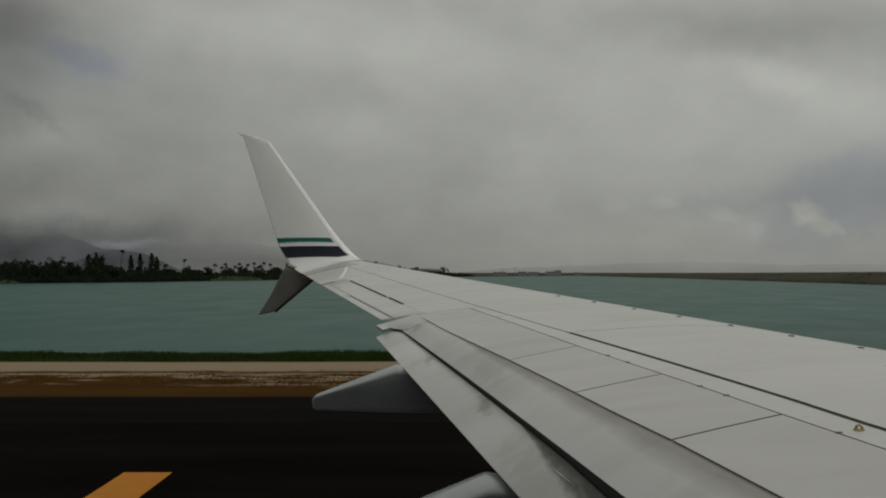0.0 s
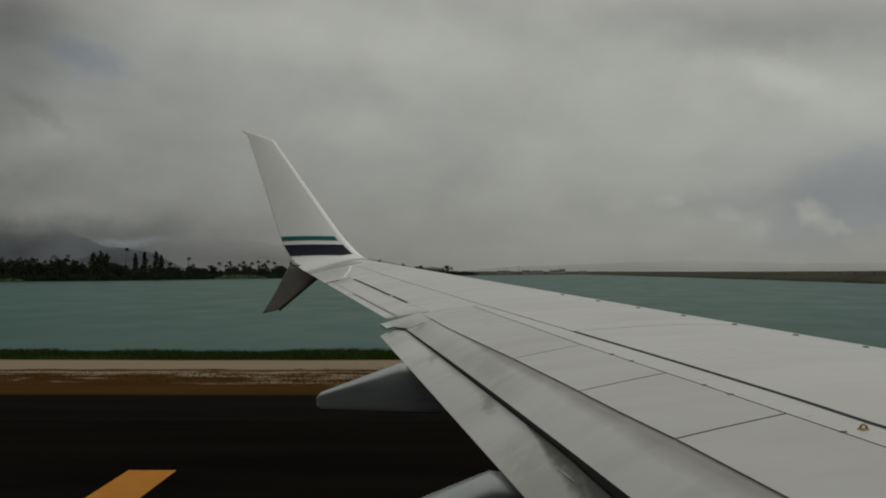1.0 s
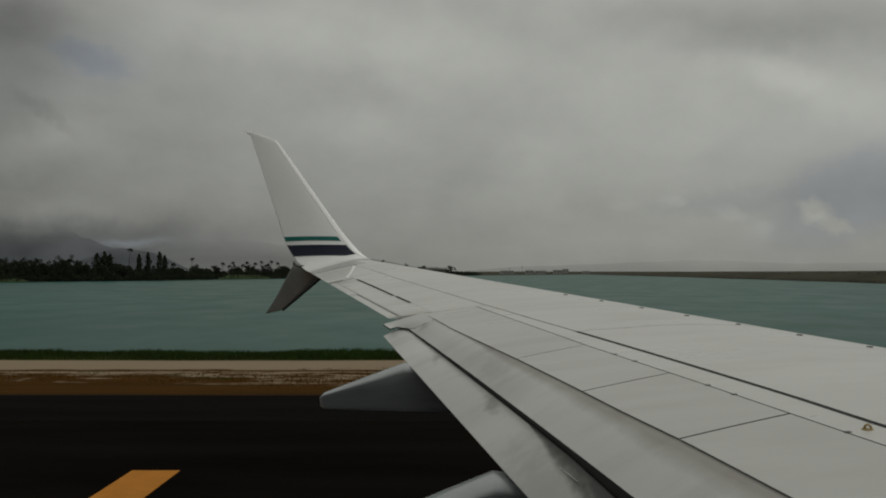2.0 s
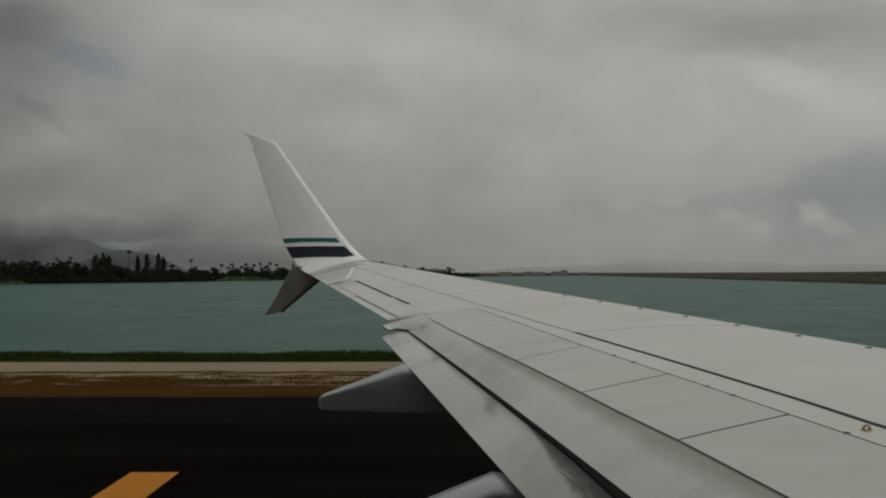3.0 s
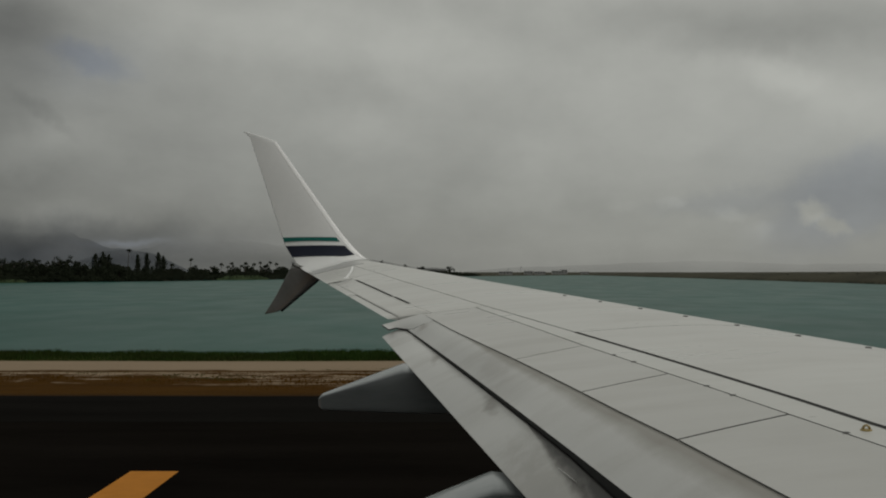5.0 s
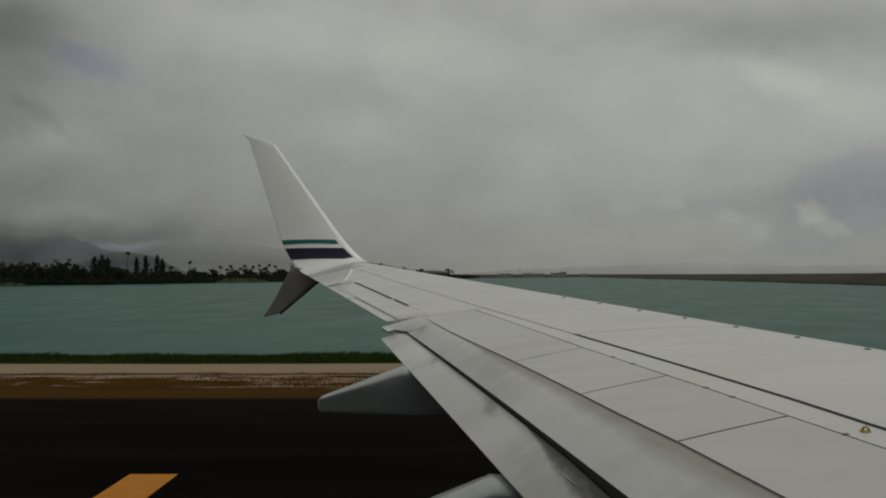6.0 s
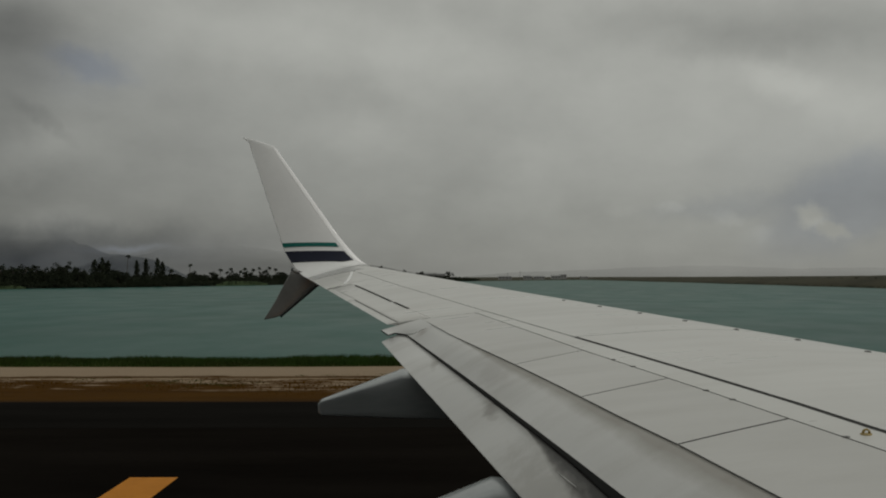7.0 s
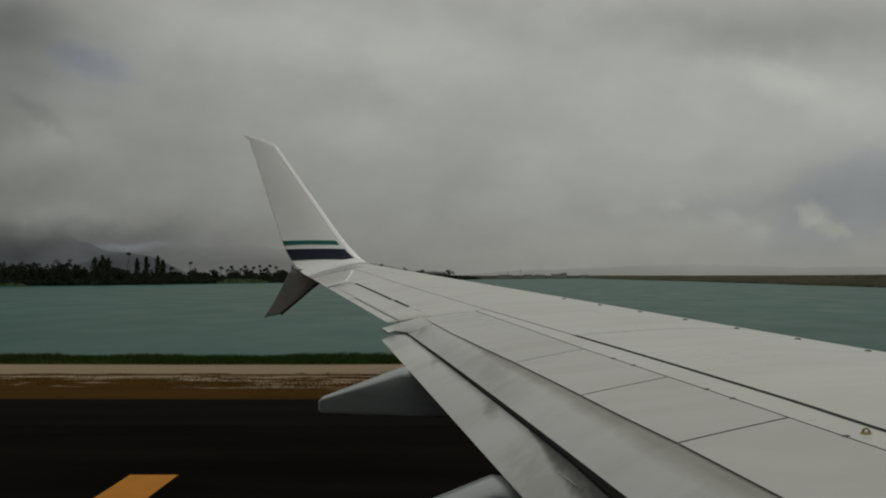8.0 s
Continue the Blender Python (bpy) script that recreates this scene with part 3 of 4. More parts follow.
T, H, A = line(GAP_T), line(GAP_H), line(GAP_A)
HINGE = line([(9.1, 0.825), (10.02, 0.8155), (10.75, 0.808), (13.05, 0.767), (15.6, 0.765)])


def nose_panel(y0, y1, rows):
    """The leading edge: one skin wrapped from the underside over the nose to the long joint."""
    top, low = [], []
    for i in range(rows + 1):
        y = y0 + 0.005 + (y1 - y0 - 0.010) * i / rows
        ch = le(y) - te(y)
        end = T(y) - (0.020 if y1 < 7.4 else 0.005) / ch
        cs = [-0.25, -0.15, -0.08, -0.04, -0.018, -0.006, 0.0, 0.006, 0.018, 0.04, 0.08, 0.13, 0.19, 0.26, 0.33, 0.41]
        cs = [c for c in cs if c < end - 0.03] + [end]
        while len(cs) < 17:
            cs.insert(-1, (cs[-2] + cs[-1]) / 2)
        top.append([skin(y, c) for c in cs])
        low.append([skin(y, c, -0.011) for c in cs])
    return part("leading_edge_skin", solid(top, low, side=1), [WING, SEAL], wing)


nose_panel(0.2, 7.285, 14)
nose_panel(7.285, 14.0, 14)
nose_panel(14.0, TIP, 5)
panel("skin_panel", WING, 0.2, 9.14, T, H, lambda y: 0.022 if y < 7.25 else 0.010, 0.006, rows=60)
panel("skin_panel", WING, 9.14, 13.45, T, HINGE, 0.007, 0.0)
panel("skin_panel", WING, 13.45, TIP, T, HINGE, 0.004, 0.0, rim=0.003)
for y0, y1, joint in ((6.71, 9.14, 0.005), (5.59, 6.71, 0.006), (4.507, 5.59, 0.008), (3.40, 4.507, 0.008), (2.3, 3.40, 0.006)):
    panel("spoiler", SPOILER, y0, y1, H, A, 0.006, 0.004, rim=joint, skew=(0.22, 0.22 if y1 < 9 else 0.0), deep=0.008)
panel("skin_panel", WING, 0.2, 2.3, H, A, 0.006, 0.004, skew=(0.0, 0.22))


def control_surface(name, y0, y1, start, c1, mat, gap=0.0):
    rings = []
    for i in range(9):
        y = y0 + (y1 - y0) * i / 8
        c0 = start(y) + gap / (le(y) - te(y))
        cs = [c0 + (c1 - c0) * j / 8 for j in range(9)]
        rings.append([skin(y, c) for c in cs[::-1]] + [skin(y, -c) for c in cs])
    return part(name, loft(rings), mat, plane)


control_surface("aileron", 9.16, 13.28, HINGE, 0.952, WING, 0.003)
control_surface("aileron_tab", 9.16, 11.5, flat(0.9565), 1.0, WING)
control_surface("aileron_trailing_edge", 11.505, 13.28, flat(0.9525), 1.0, WING)
control_surface("wing_tip", 13.325, TIP, HINGE, 1.0, WING, 0.002)


def seal_strip(name, ends, width, mat=None, lift=0.002, high=0.004, cols=12, label=""):
    """A thin strip laid on the skin along a line of (y, c) points."""
    ys, cs = zip(*ends)
    top = []
    for i in range(cols + 1):
        t = i / cols * (len(ends) - 1)
        y, c = float(np.interp(t, range(len(ys)), ys)), float(np.interp(t, range(len(cs)), cs))
        along = (skin(y + 0.01 * (ys[-1] - ys[0]), c + 0.01 * (cs[-1] - cs[0])) - skin(y, c)).normalized()
        side = along.cross(Vector((0, 0, 1))).normalized() * width * 0.5
        p = skin(y, c, lift + high)
        top.append([p - side, p - side * 0.4 + Vector((0, 0, 0.001)), p + side * 0.4 + Vector((0, 0, 0.001)), p + side])
    low = [[v - Vector((0, 0, high + 0.006)) for v in row] for row in top]
    return part(name, solid(top, low), mat or DARK, wing, label)


seal_strip("aileron_gap_seal", [(10.80, 0.8105), (13.05, 0.768)], 0.027, label="black rubber seal in the aileron gap")
seal_strip("aileron_gap_seal", [(10.03, 0.8175), (10.70, 0.8075)], 0.026)
seal_strip("tab_gap_seal", [(9.20, 0.957), (11.49, 0.953)], 0.009, WORNSEAL)
seal_strip("tip_joint_seal", [(13.30, 0.995), (13.31, 0.87)], 0.022, SEAL)
# an added white strip draws the highlight on the curved tip
seal_strip("tip_highlight_strip", [(13.50, 0.81), (14.85, 0.485)], 0.045, WHITE, 0.001, 0.006, label="rounded white strip painting a highlight across the wing tip joint")

# added panel: its grey paints the dark reflection in the winglet's bend
panel("tip_reflection_panel", TIPGREY, 15.02, 15.52, flat(0.28), flat(0.985), rim=0.002, lift=0.004, label="grey panel painting a dark reflection at the foot of the winglet")


def flap_b(y):
    d = y - 4.03
    return Vector((0.863 - 0.2353 * d - 0.00308 * d * d, y, EYE - 1.035 + 0.0898 * d))


def flap_c(y):
    return Vector((0.457 - 0.2508 * (y - 4.66), y, EYE - 1.218 + 0.1253 * (y - 4.66)))


def flap_slab(y0, y1, front, back, thick, crown, edge=lambda y: 0.012, rows=14, cols=9, cut=0.0):
    """cut: how much nearer the rear corner of the outer end lies."""
    top, low = [], []
    for i in range(rows + 1):
        y = y0 + (y1 - y0) * i / rows
        p, q = front(y), back(y - cut * i / rows)
        top.append([])
        low.append([])
        for j in range(cols + 1):
            s = j / cols
            v = p.lerp(q, s) + Vector((0, 0, crown * math.sin(math.pi * s ** 0.8)))
            top[-1].append(v)
            low[-1].append(v - Vector((0, 0, thick * (1 - s) ** 0.7 + edge(y))))
    return solid(top, low, side=1)


def fore_front(y):
    p = skin(min(y, FLAP_END), A(min(y, FLAP_END)))
    return Vector((p.x + 0.03, y, p.z + 0.089 * (y - min(y, FLAP_END)) - 0.003))


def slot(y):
    """Height of the black rim that paints the slot's shade under the fore flap's rear edge."""
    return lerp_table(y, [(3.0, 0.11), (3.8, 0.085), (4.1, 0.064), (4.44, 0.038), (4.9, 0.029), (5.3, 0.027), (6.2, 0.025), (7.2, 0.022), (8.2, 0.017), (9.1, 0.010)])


# the black rear rim is the open slot's shade put into colour
part("fore_flap", flap_slab(0.4, 9.11, fore_front, flap_b, 0.10, 0.018, slot), [FOREFLAP, DARK], plane, "grey weathered fore flap with brown shade painted behind the spoilers")
part("aft_flap", flap_slab(0.4, 9.12, lambda y: flap_b(y) + Vector((0.03, 0, -0.006 - slot(y))), flap_c, 0.09, 0.016, lambda y: 0.004, cut=0.12), [SOOT_SHADE, FLAP], plane, "grey weathered aft flap with soot smudges and painted slot shade")

# a made-up bead stands in for the glint along the flap's crease
part("glint_bead", tube([(0.625, 4.715, EYE - 1.062), (0.655, 4.595, EYE - 1.071), (0.687, 4.475, EYE - 1.081)], [0.002, 0.0035, 0.002], 6), FLAP, plane, "short added bead standing for a bright streak on the aft flap")


def flap_tip():
    """The fore flap's end plate, reaching back over the aft flap's corner."""
    def over(y, k):
        return fore_front(y).lerp(flap_b(y), k) + Vector((0, 0, 0.004 + 0.018 * math.sin(math.pi * k ** 0.8)))
    inner = [over(8.70, 0.12), over(8.74, 0.5), over(8.80, 0.85), over(8.9, 0.985), Vector((-0.492, 9.045, EYE - 0.582)), Vector((-0.558, 8.94, EYE - 0.594))]
    outer = [Vector((-0.223, 9.125, EYE - 0.441)).lerp(Vector((-0.642, 9.125, EYE - 0.559)), i / 5) for i in range(6)]
    top = [[a.lerp(b, k) for a, b in zip(inner, outer)] for k in (0.0, 0.25, 0.5, 0.75, 1.0)]
    low = [[v - Vector((0, 0, 0.014)) for v in row] for row in top]
    # black rim: painted shade below the plate's edge
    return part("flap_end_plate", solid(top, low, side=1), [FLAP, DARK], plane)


flap_tip()


def fairing(y, tail, crest, belly, wide, reach):
    """A canoe-shaped flap track fairing: blunt tail, straight back rising to the flap, rounded top and sides that draw in towards the belly.
    tail: x, top and bottom of the tail; crest: x and z where the back meets the flap; belly: z of the keel."""
    x0, top0, low0 = tail
    shape = [(0.0, 0.0), (0.012, 0.42), (0.035, 0.70), (0.07, 0.90), (0.115, 1.0), (0.17, 0.985), (0.35, 0.85), (0.6, 0.64), (0.82, 0.47), (0.96, 0.36), (0.99, 0.30), (1.0, 0.0)]
    rings = []
    for i in range(29):
        s = (i / 28) ** 1.5
        x = x0 + reach * s
        top = top0 + (crest[1] - top0) * min(1.0, (x - x0) / (crest[0] - x0)) - 0.12 * max(0.0, x - crest[0])
        low = low0 + (belly - low0) * min(1.0, (x - x0) / 0.9) + 0.25 * max(0.0, x - x0 - 0.6 * reach)
        half = wide * min(1.0, 0.42 + 1.3 * (x - x0)) * (1 if s < 0.75 else 1 - 0.7 * (s - 0.75) / 0.25)
        if i == 0:
            x, top, low, half = x0 - 0.012, top - 0.03, low + 0.025, half * 0.7
        high = top - low
        near = [Vector((x, y - half * w, top - high * v)) for v, w in shape]
        away = [Vector((x, y + half * w, top - high * v)) for v, w in shape[-2:0:-1]]
        rings.append(near + away)
    return part("flap_fairing", loft(rings), FAIR, plane, "satin grey canoe-shaped flap track fairing")


fairing(7.8, (-1.10, 2.80, 2.665), (-0.35, 3.080), 2.63, 0.17, 3.0)
fairing(5.15, (-0.52, 2.368, 2.24), (0.295, 2.708), 2.20, 0.20, 3.3)


# winglet: a wing end bent upwards, swept back to a raked tip
def bez(p, q, r, s):
    return p.lerp(q, s).lerp(q.lerp(r, s), s)


def winglet_edges(s):
    """Front and rear edge at s, from the wing end (0) to the top (1)."""
    u = EYE
    f0, f1, f2, f3 = (Vector(v) for v in ((-1.31, TIP, u + 0.20), (-1.514, 15.97, u + 0.236), (-1.96, 16.04, u + 0.807), (-3.17, 16.31, u + 2.47)))
    r0, r1, r2, r3 = (Vector(v) for v in ((-2.43, TIP, u - 0.02), (-2.66, 15.93, u + 0.02), (-2.93, 16.02, u + 0.50), (-3.66, 16.32, u + 2.55)))
    if s < 0.4:
        return bez(f0, f1, f2, s / 0.4), bez(r0, r1, r2, s / 0.4)
    k = (s - 0.4) / 0.6
    front, rear = f2.lerp(f3, k), r2.lerp(r3, k)
    if s > 1:
        top = Vector((-3.80, 16.34, u + 2.655))
        k = (s - 1) / 0.2
        front, rear = f3.lerp(top, k ** 0.8) + Vector((0, 0, 0.02 * math.sin(math.pi * k))), r3.lerp(top, k)
    return front, rear


def winglet_point(s, c, side, lift=0.0):
    f, r = winglet_edges(s)
    f2, r2 = winglet_edges(s + 0.01)
    chord = r - f
    along = (f2.lerp(r2, 0.3) - f.lerp(r, 0.3)).normalized()
    out = along.cross(chord.normalized()).normalized()
    if out.z < 0 and s < 0.2 or out.y > 0 and s >= 0.2:
        out = -out
    t = max(0.052, 0.055 * (1 - s)) * chord.length * half_thickness(c)
    return f + chord * c + out * side * (t + lift)


def winglet():
    rings = []
    for s in [i / 40 for i in range(40)] + [1.0, 1.04, 1.08, 1.12, 1.16, 1.19, 1.198]:
        cs = [(1 - math.cos(math.pi * i / 14)) / 2 for i in range(15)]
        rings.append([winglet_point(s, c, 1) for c in cs[::-1]] + [winglet_point(s, c, -1) for c in cs[1:-1]])
    return part("winglet", loft(rings), WHITE, plane, "white swept winglet with teal and navy bands")


fin = winglet()


def highlight_strip():
    """The highlight on the winglet's front edge, put in as a bright strip."""
    top, low = [], []
    for i in range(41):
        s = 0.02 + 0.97 * i / 40
        width = lerp_table(s, [(0.0, 0.05), (0.25, 0.085), (0.5, 0.085), (1.0, 0.13)])
        cs = [width * (j / 5) ** 1.5 for j in range(6)]
        top.append([winglet_point(s, c, 1, 0.005) - Vector((-0.004, 0, 0)) for c in cs])
        low.append([winglet_point(s, c, 1, -0.006) for c in cs])
    return part("edge_highlight_strip", solid(top, low), BRIGHT, fin, "bright strip painting a highlight along the front edge")


highlight_strip()


def tail_light():
    """The pointed lamp fairing at the foot of the winglet's rear edge."""
    lamp = part("tail_light", tube([(-2.60, 15.84, EYE + 0.075), (-2.67, 15.85, EYE + 0.105), (-2.735, 15.86, EYE + 0.135), (-2.775, 15.865, EYE + 0.185)], [0.022, 0.045, 0.038, 0.008], 10), STRAKE, fin, "dark pointed lamp fairing")
    part("lens", tube([(-2.735, 15.855, EYE + 0.130), (-2.752, 15.86, EYE + 0.152)], [0.040, 0.030], 10), GLASS, lamp, "dark clear lens")
    # a thin black strip takes the place of the seam's shadow
    part("seam_shadow_strip", tube([(-2.66, 15.83, EYE + 0.098), (-2.56, 15.82, EYE + 0.094), (-2.49, 15.81, EYE + 0.088)], [0.014, 0.012, 0.006], 6), DARK, fin, "thin black strip for the seam's shadow")


tail_light()


def band(name, mat, z0, z1, c0, c1, label):
    """A painted band of the winglet between two heights."""
    def height(c, z):
        a, b = 0.15, 0.95
        for _ in range(30):
            m = (a + b) / 2
            if winglet_point(m, c, 1).z < z:
                a = m
            else:
                b = m
        return (a + b) / 2
    top, low = [], []
    for i in range(5):
        top.append([])
        low.append([])
        for j in range(17):
            c = c0 + (c1 - c0) * j / 16
            bow = 0.02 * math.sin(math.pi * min(1.0, c))
            s0, s1 = height(c, EYE + z0 + bow), height(c, EYE + z1 + bow * 0.5)
            s = s0 + (s1 - s0) * i / 4
            top[-1].append(winglet_point(s, c, 1, 0.010))
            low[-1].append(winglet_point(s, c, 1, 0.0005))
    return part(name, solid(top, low), mat, fin, label)


band("teal_band", TEAL, 0.548, 0.630, 0.125, 0.997, "teal green painted band")
band("navy_band", NAVY, 0.266, 0.474, 0.105, 0.997, "dark navy blue painted band")


def strake():
    u = EYE
    f0, f1, f2 = (Vector(v) for v in ((-2.07, 15.78, u + 0.03), (-3.01, 16.10, u - 0.73), (-3.30, 16.16, u - 0.79)))
    r0, r1, r2 = (Vector(v) for v in ((-2.78, 15.86, u + 0.10), (-3.10, 16.05, u - 0.45), (-3.33, 16.165, u - 0.795)))
    rings = []
    for i in range(15):
        s = i / 14
        f = f0.lerp(f1, s / 0.8) if s < 0.8 else f1.lerp(f2, (s - 0.8) / 0.2)
        r = r0.lerp(r1, s / 0.7) if s < 0.7 else r1.lerp(r2, (s - 0.7) / 0.3)
        ch = r - f
        n = Vector((0.35, -0.85, 0.25)).normalized()
        cs = [(1 - math.cos(math.pi * j / 8)) / 2 for j in range(9)]
        rings.append([f + ch * c + n * 0.05 * ch.length * half_thickness(c) for c in cs[::-1]] + [f + ch * c - n * 0.05 * ch.length * half_thickness(c) for c in cs[1:-1]])
    fin_low = part("lower_strake", loft(rings), STRAKE, plane, "brownish grey downward strake below the wing tip")
    pts = [f0.lerp(f1, i / 10) + Vector((0.012, -0.012, 0)) for i in range(11)]
    part("strake_edge", tube(pts, [0.022] * 11, 8), DARK, fin_low, "black strip along the front edge")


strake()


# small fittings on the upper skin
def stud(y, c, r, h, mat, name, parent):
    p = skin(y, c)
    bm = tube([p - Vector((0, 0, 0.01)), p + Vector((0, 0, h * 0.6)), p + Vector((0, 0, h))], [r, r * 0.95, r * 0.6], 10)
    return part(name, bm, mat, parent)


for y in (9.68, 9.08, 8.49, 7.91, 7.34, 6.76, 6.20, 5.62):
    stud(y, 0.165, 0.024, 0.008, PRIMER, "leading_edge_stud", wing)
for y, c in ((5.21, 0.710), (4.96, 0.714), (4.14, 0.721), (6.28, 0.699), (6.01, 0.703)):
    p = skin(y, c)
    part("hinge_fitting", box(p.x - 0.016, p.x + 0.016, y - 0.012, y + 0.012, p.z - 0.006, p.z + 0.004, 0.002), PRIMER, wing)


def tie_down():
    p = skin(4.156, 0.692)
    part("tie_down_patch", tube([p - Vector((0, 0, 0.006)), p + Vector((0, 0, 0.003))], [0.030, 0.026], 16), OCHRE, wing, "ochre stained patch round a tie-down ring")
    pts = [p + Vector((0.016 * math.cos(a), 0.0, 0.004 + 0.018 * math.sin(a))) for a in np.linspace(0, math.pi, 9)]
    part("tie_down_ring", tube(pts, [0.006] * 9, 6), OCHRE, wing, "small ochre-stained ring")


tie_down()


# fuselage round the seat, with the window that the camera looks out of
def fuselage():
    cy, cz, r = -1.58, EYE - 0.8, 1.88
    angles = list(np.linspace(0, 2 * math.pi, 49)[:-1])
    up, down = math.asin((0.8 + 0.19) / r), math.asin((0.8 - 0.19) / r)
    ring = sorted(a for a in angles if not down - 0.06 < a < up + 0.06)
    ring = sorted(ring + [down, up])
    xs = [-15.0, -8.0, -3.0, -0.14, 0.14, 4.0, 9.0, 14.0]

    def pt(x, a, rr):
        return Vector((x, cy + rr * math.cos(a), cz + rr * math.sin(a)))
    bm = bmesh.new()
    outer = [[bm.verts.new(pt(x, a, r)) for a in ring] for x in xs]
    inner = [[bm.verts.new(pt(x, a, r - 0.08)) for a in ring] for x in xs]
    n, hole = len(ring), ring.index(down)
    for i in range(len(xs) - 1):
        for j in range(n):
            k = (j + 1) % n
            if i == 3 and j == hole:
                for a, b in (((i, j), (i + 1, j)), ((i + 1, j), (i + 1, k)), ((i + 1, k), (i, k)), ((i, k), (i, j))):
                    bm.faces.new((outer[a[0]][a[1]], outer[b[0]][b[1]], inner[b[0]][b[1]], inner[a[0]][a[1]])).material_index = 1
                continue
            bm.faces.new((outer[i][j], outer[i + 1][j], outer[i + 1][k], outer[i][k])).smooth = True
            f = bm.faces.new((inner[i][j], inner[i][k], inner[i + 1][k], inner[i + 1][j]))
            f.smooth, f.material_index = True, 1
    # nose and tail cones
    for ringv, tipx, tipz in ((outer[-1], 18.5, cz - 0.4), (outer[0], -22.0, cz + 1.0)):
        prev = ringv
        x0 = ringv[0].co.x
        for s in (0.35, 0.65, 0.88):
            now = [bm.verts.new((x0 + (tipx - x0) * s, cy + (v.co.y - cy) * math.sqrt(1 - s * s), cz + (tipz - cz) * s + (v.co.z - cz) * math.sqrt(1 - s * s))) for v in ringv]
            for j in range(n):
                bm.faces.new((prev[j], prev[(j + 1) % n], now[(j + 1) % n], now[j])).smooth = True
            prev = now
        bm.faces.new(prev)
    bmesh.ops.recalc_face_normals(bm, faces=bm.faces[:])
    # unseen hull, coloured dark so that it bounces little light onto the wing
    return part("fuselage", bm, [NAVY, CABIN], plane, "plain unseen fuselage with a cabin window, dark blue to cut bounced light")


fuselage()


def gear(name, x, y, top, radius):
    leg = part(name, tube([(x, y, radius), (x, y, radius + 0.6), (x, y, top)], [0.09, 0.11, 0.13], 10), METAL, plane)
    for dy in (-0.36, 0.20):
        rings = []
        for yy, rr in ((0, 0.55), (0.02, 0.9), (0.06, 1.0), (0.14, 1.0), (0.18, 0.9), (0.20, 0.55)):
            rings.append([Vector((x + radius * rr * math.cos(a), y + dy + yy - 0.02, radius + 0.02 + radius * rr * math.sin(a))) for a in np.linspace(0, 2 * math.pi, 25)[:-1]])
        part("wheel", loft(rings), RUBBER, leg)


gear("main_gear", 2.7, 1.28, 2.7, 0.56)
gear("main_gear", 2.7, -4.44, 2.6, 0.56)
gear("nose_gear", 13.0, -1.58, 1.9, 0.35)


# ---- shore grass ----
def grass(name, count, x0, x1, y0, y1, tall, wide, mat, label, seed):
    rnd = random.Random(seed)
    verts, faces = [], []
    for _ in range(count):
        x, y = rnd.uniform(x0, x1), rnd.uniform(y0, y1)
        clump = max(0.25, 0.95 + 0.6 * noise.noise(Vector((x * 0.10, y * 0.3, 2))) + 0.75 * noise.noise(Vector((x * 0.30, y * 0.4, 5))) + 0.3 * noise.noise(Vector((x * 1.1, y, 8))))
        h = tall * rnd.uniform(0.45, 1.1) * clump * (0.5 + 0.5 * min(1.0, (y - y0) / (0.4 * (y1 - y0))))
        a, lean = rnd.uniform(0, math.pi), rnd.uniform(-0.35, 0.35) * h
        dx, dy = math.cos(a) * wide, math.sin(a) * wide
        z = bank(x, y) - 0.02
        n = len(verts)
        verts += [(x - dx, y - dy, z), (x + dx, y + dy, z), (x + lean * 0.5 + dx * 0.6, y + dy * 0.6, z + h * 0.6), (x + lean, y + lean * 0.3, z + h)]
        faces += [(n, n + 1, n + 2), (n, n + 2, n + 3)]
    me = bpy.data.meshes.new(name)
    me.from_pydata(verts, [], faces)
    me.materials.append(mat)
    return tagged(new(name, me), label, "grass", kind="stuff")


grass("shore_grass", 64000, -48, 24, 37.4, 41.4, 0.27, 0.022, GRASS, "dense green grass along the lagoon bank", 4)
grass("dry_grass", 16000, -40, 16, 27.7, 33.4, 0.05, 0.03, DRYGRASS, "short dry brown grass between the asphalt and the coral track", 5)


def scattered(count, seed, x0, x1, y0, y1, crowd):
    """Places in loose groups over a strip; crowd: how far they gather."""
    rnd = random.Random(seed)
    out = []
    while len(out) < count:
        x, y = rnd.uniform(x0, x1), rnd.uniform(y0, y1)
        if noise.noise(Vector((x * 0.16, y * 0.5, seed))) + rnd.uniform(-0.25, 0.25) > crowd:
            out.append((x, y, rnd))
    return out


def weed_tufts():
    verts, faces = [], []
    for x, y, rnd in scattered(130, 31, -38, 14, 30.6, 34.2, 0.18):
        r, h = rnd.uniform(0.12, 0.40), rnd.uniform(0.04, 0.09)
        for _ in range(26):
            a, k = rnd.uniform(0, 6.28), r * rnd.random() ** 0.6
            px, py = x + 1.8 * k * math.cos(a), y + k * math.sin(a)
            z, lean, w = bank(px, py) - 0.01, rnd.uniform(-0.06, 0.06), rnd.uniform(0.012, 0.026)
            b, n = rnd.uniform(0, math.pi), len(verts)
            verts += [(px - w * math.cos(b), py - w * math.sin(b), z), (px + w * math.cos(b), py + w * math.sin(b), z), (px + lean, py + lean * 0.4, z + h * rnd.uniform(0.5, 1.1))]
            faces.append((n, n + 1, n + 2))
    me = bpy.data.meshes.new("weed_tufts")
    me.from_pydata(verts, [], faces)
    me.materials.append(WEED)
    return tagged(new("weed_tufts", me), "dark green and straw weed tufts on the bare coral", "weeds", kind="stuff")


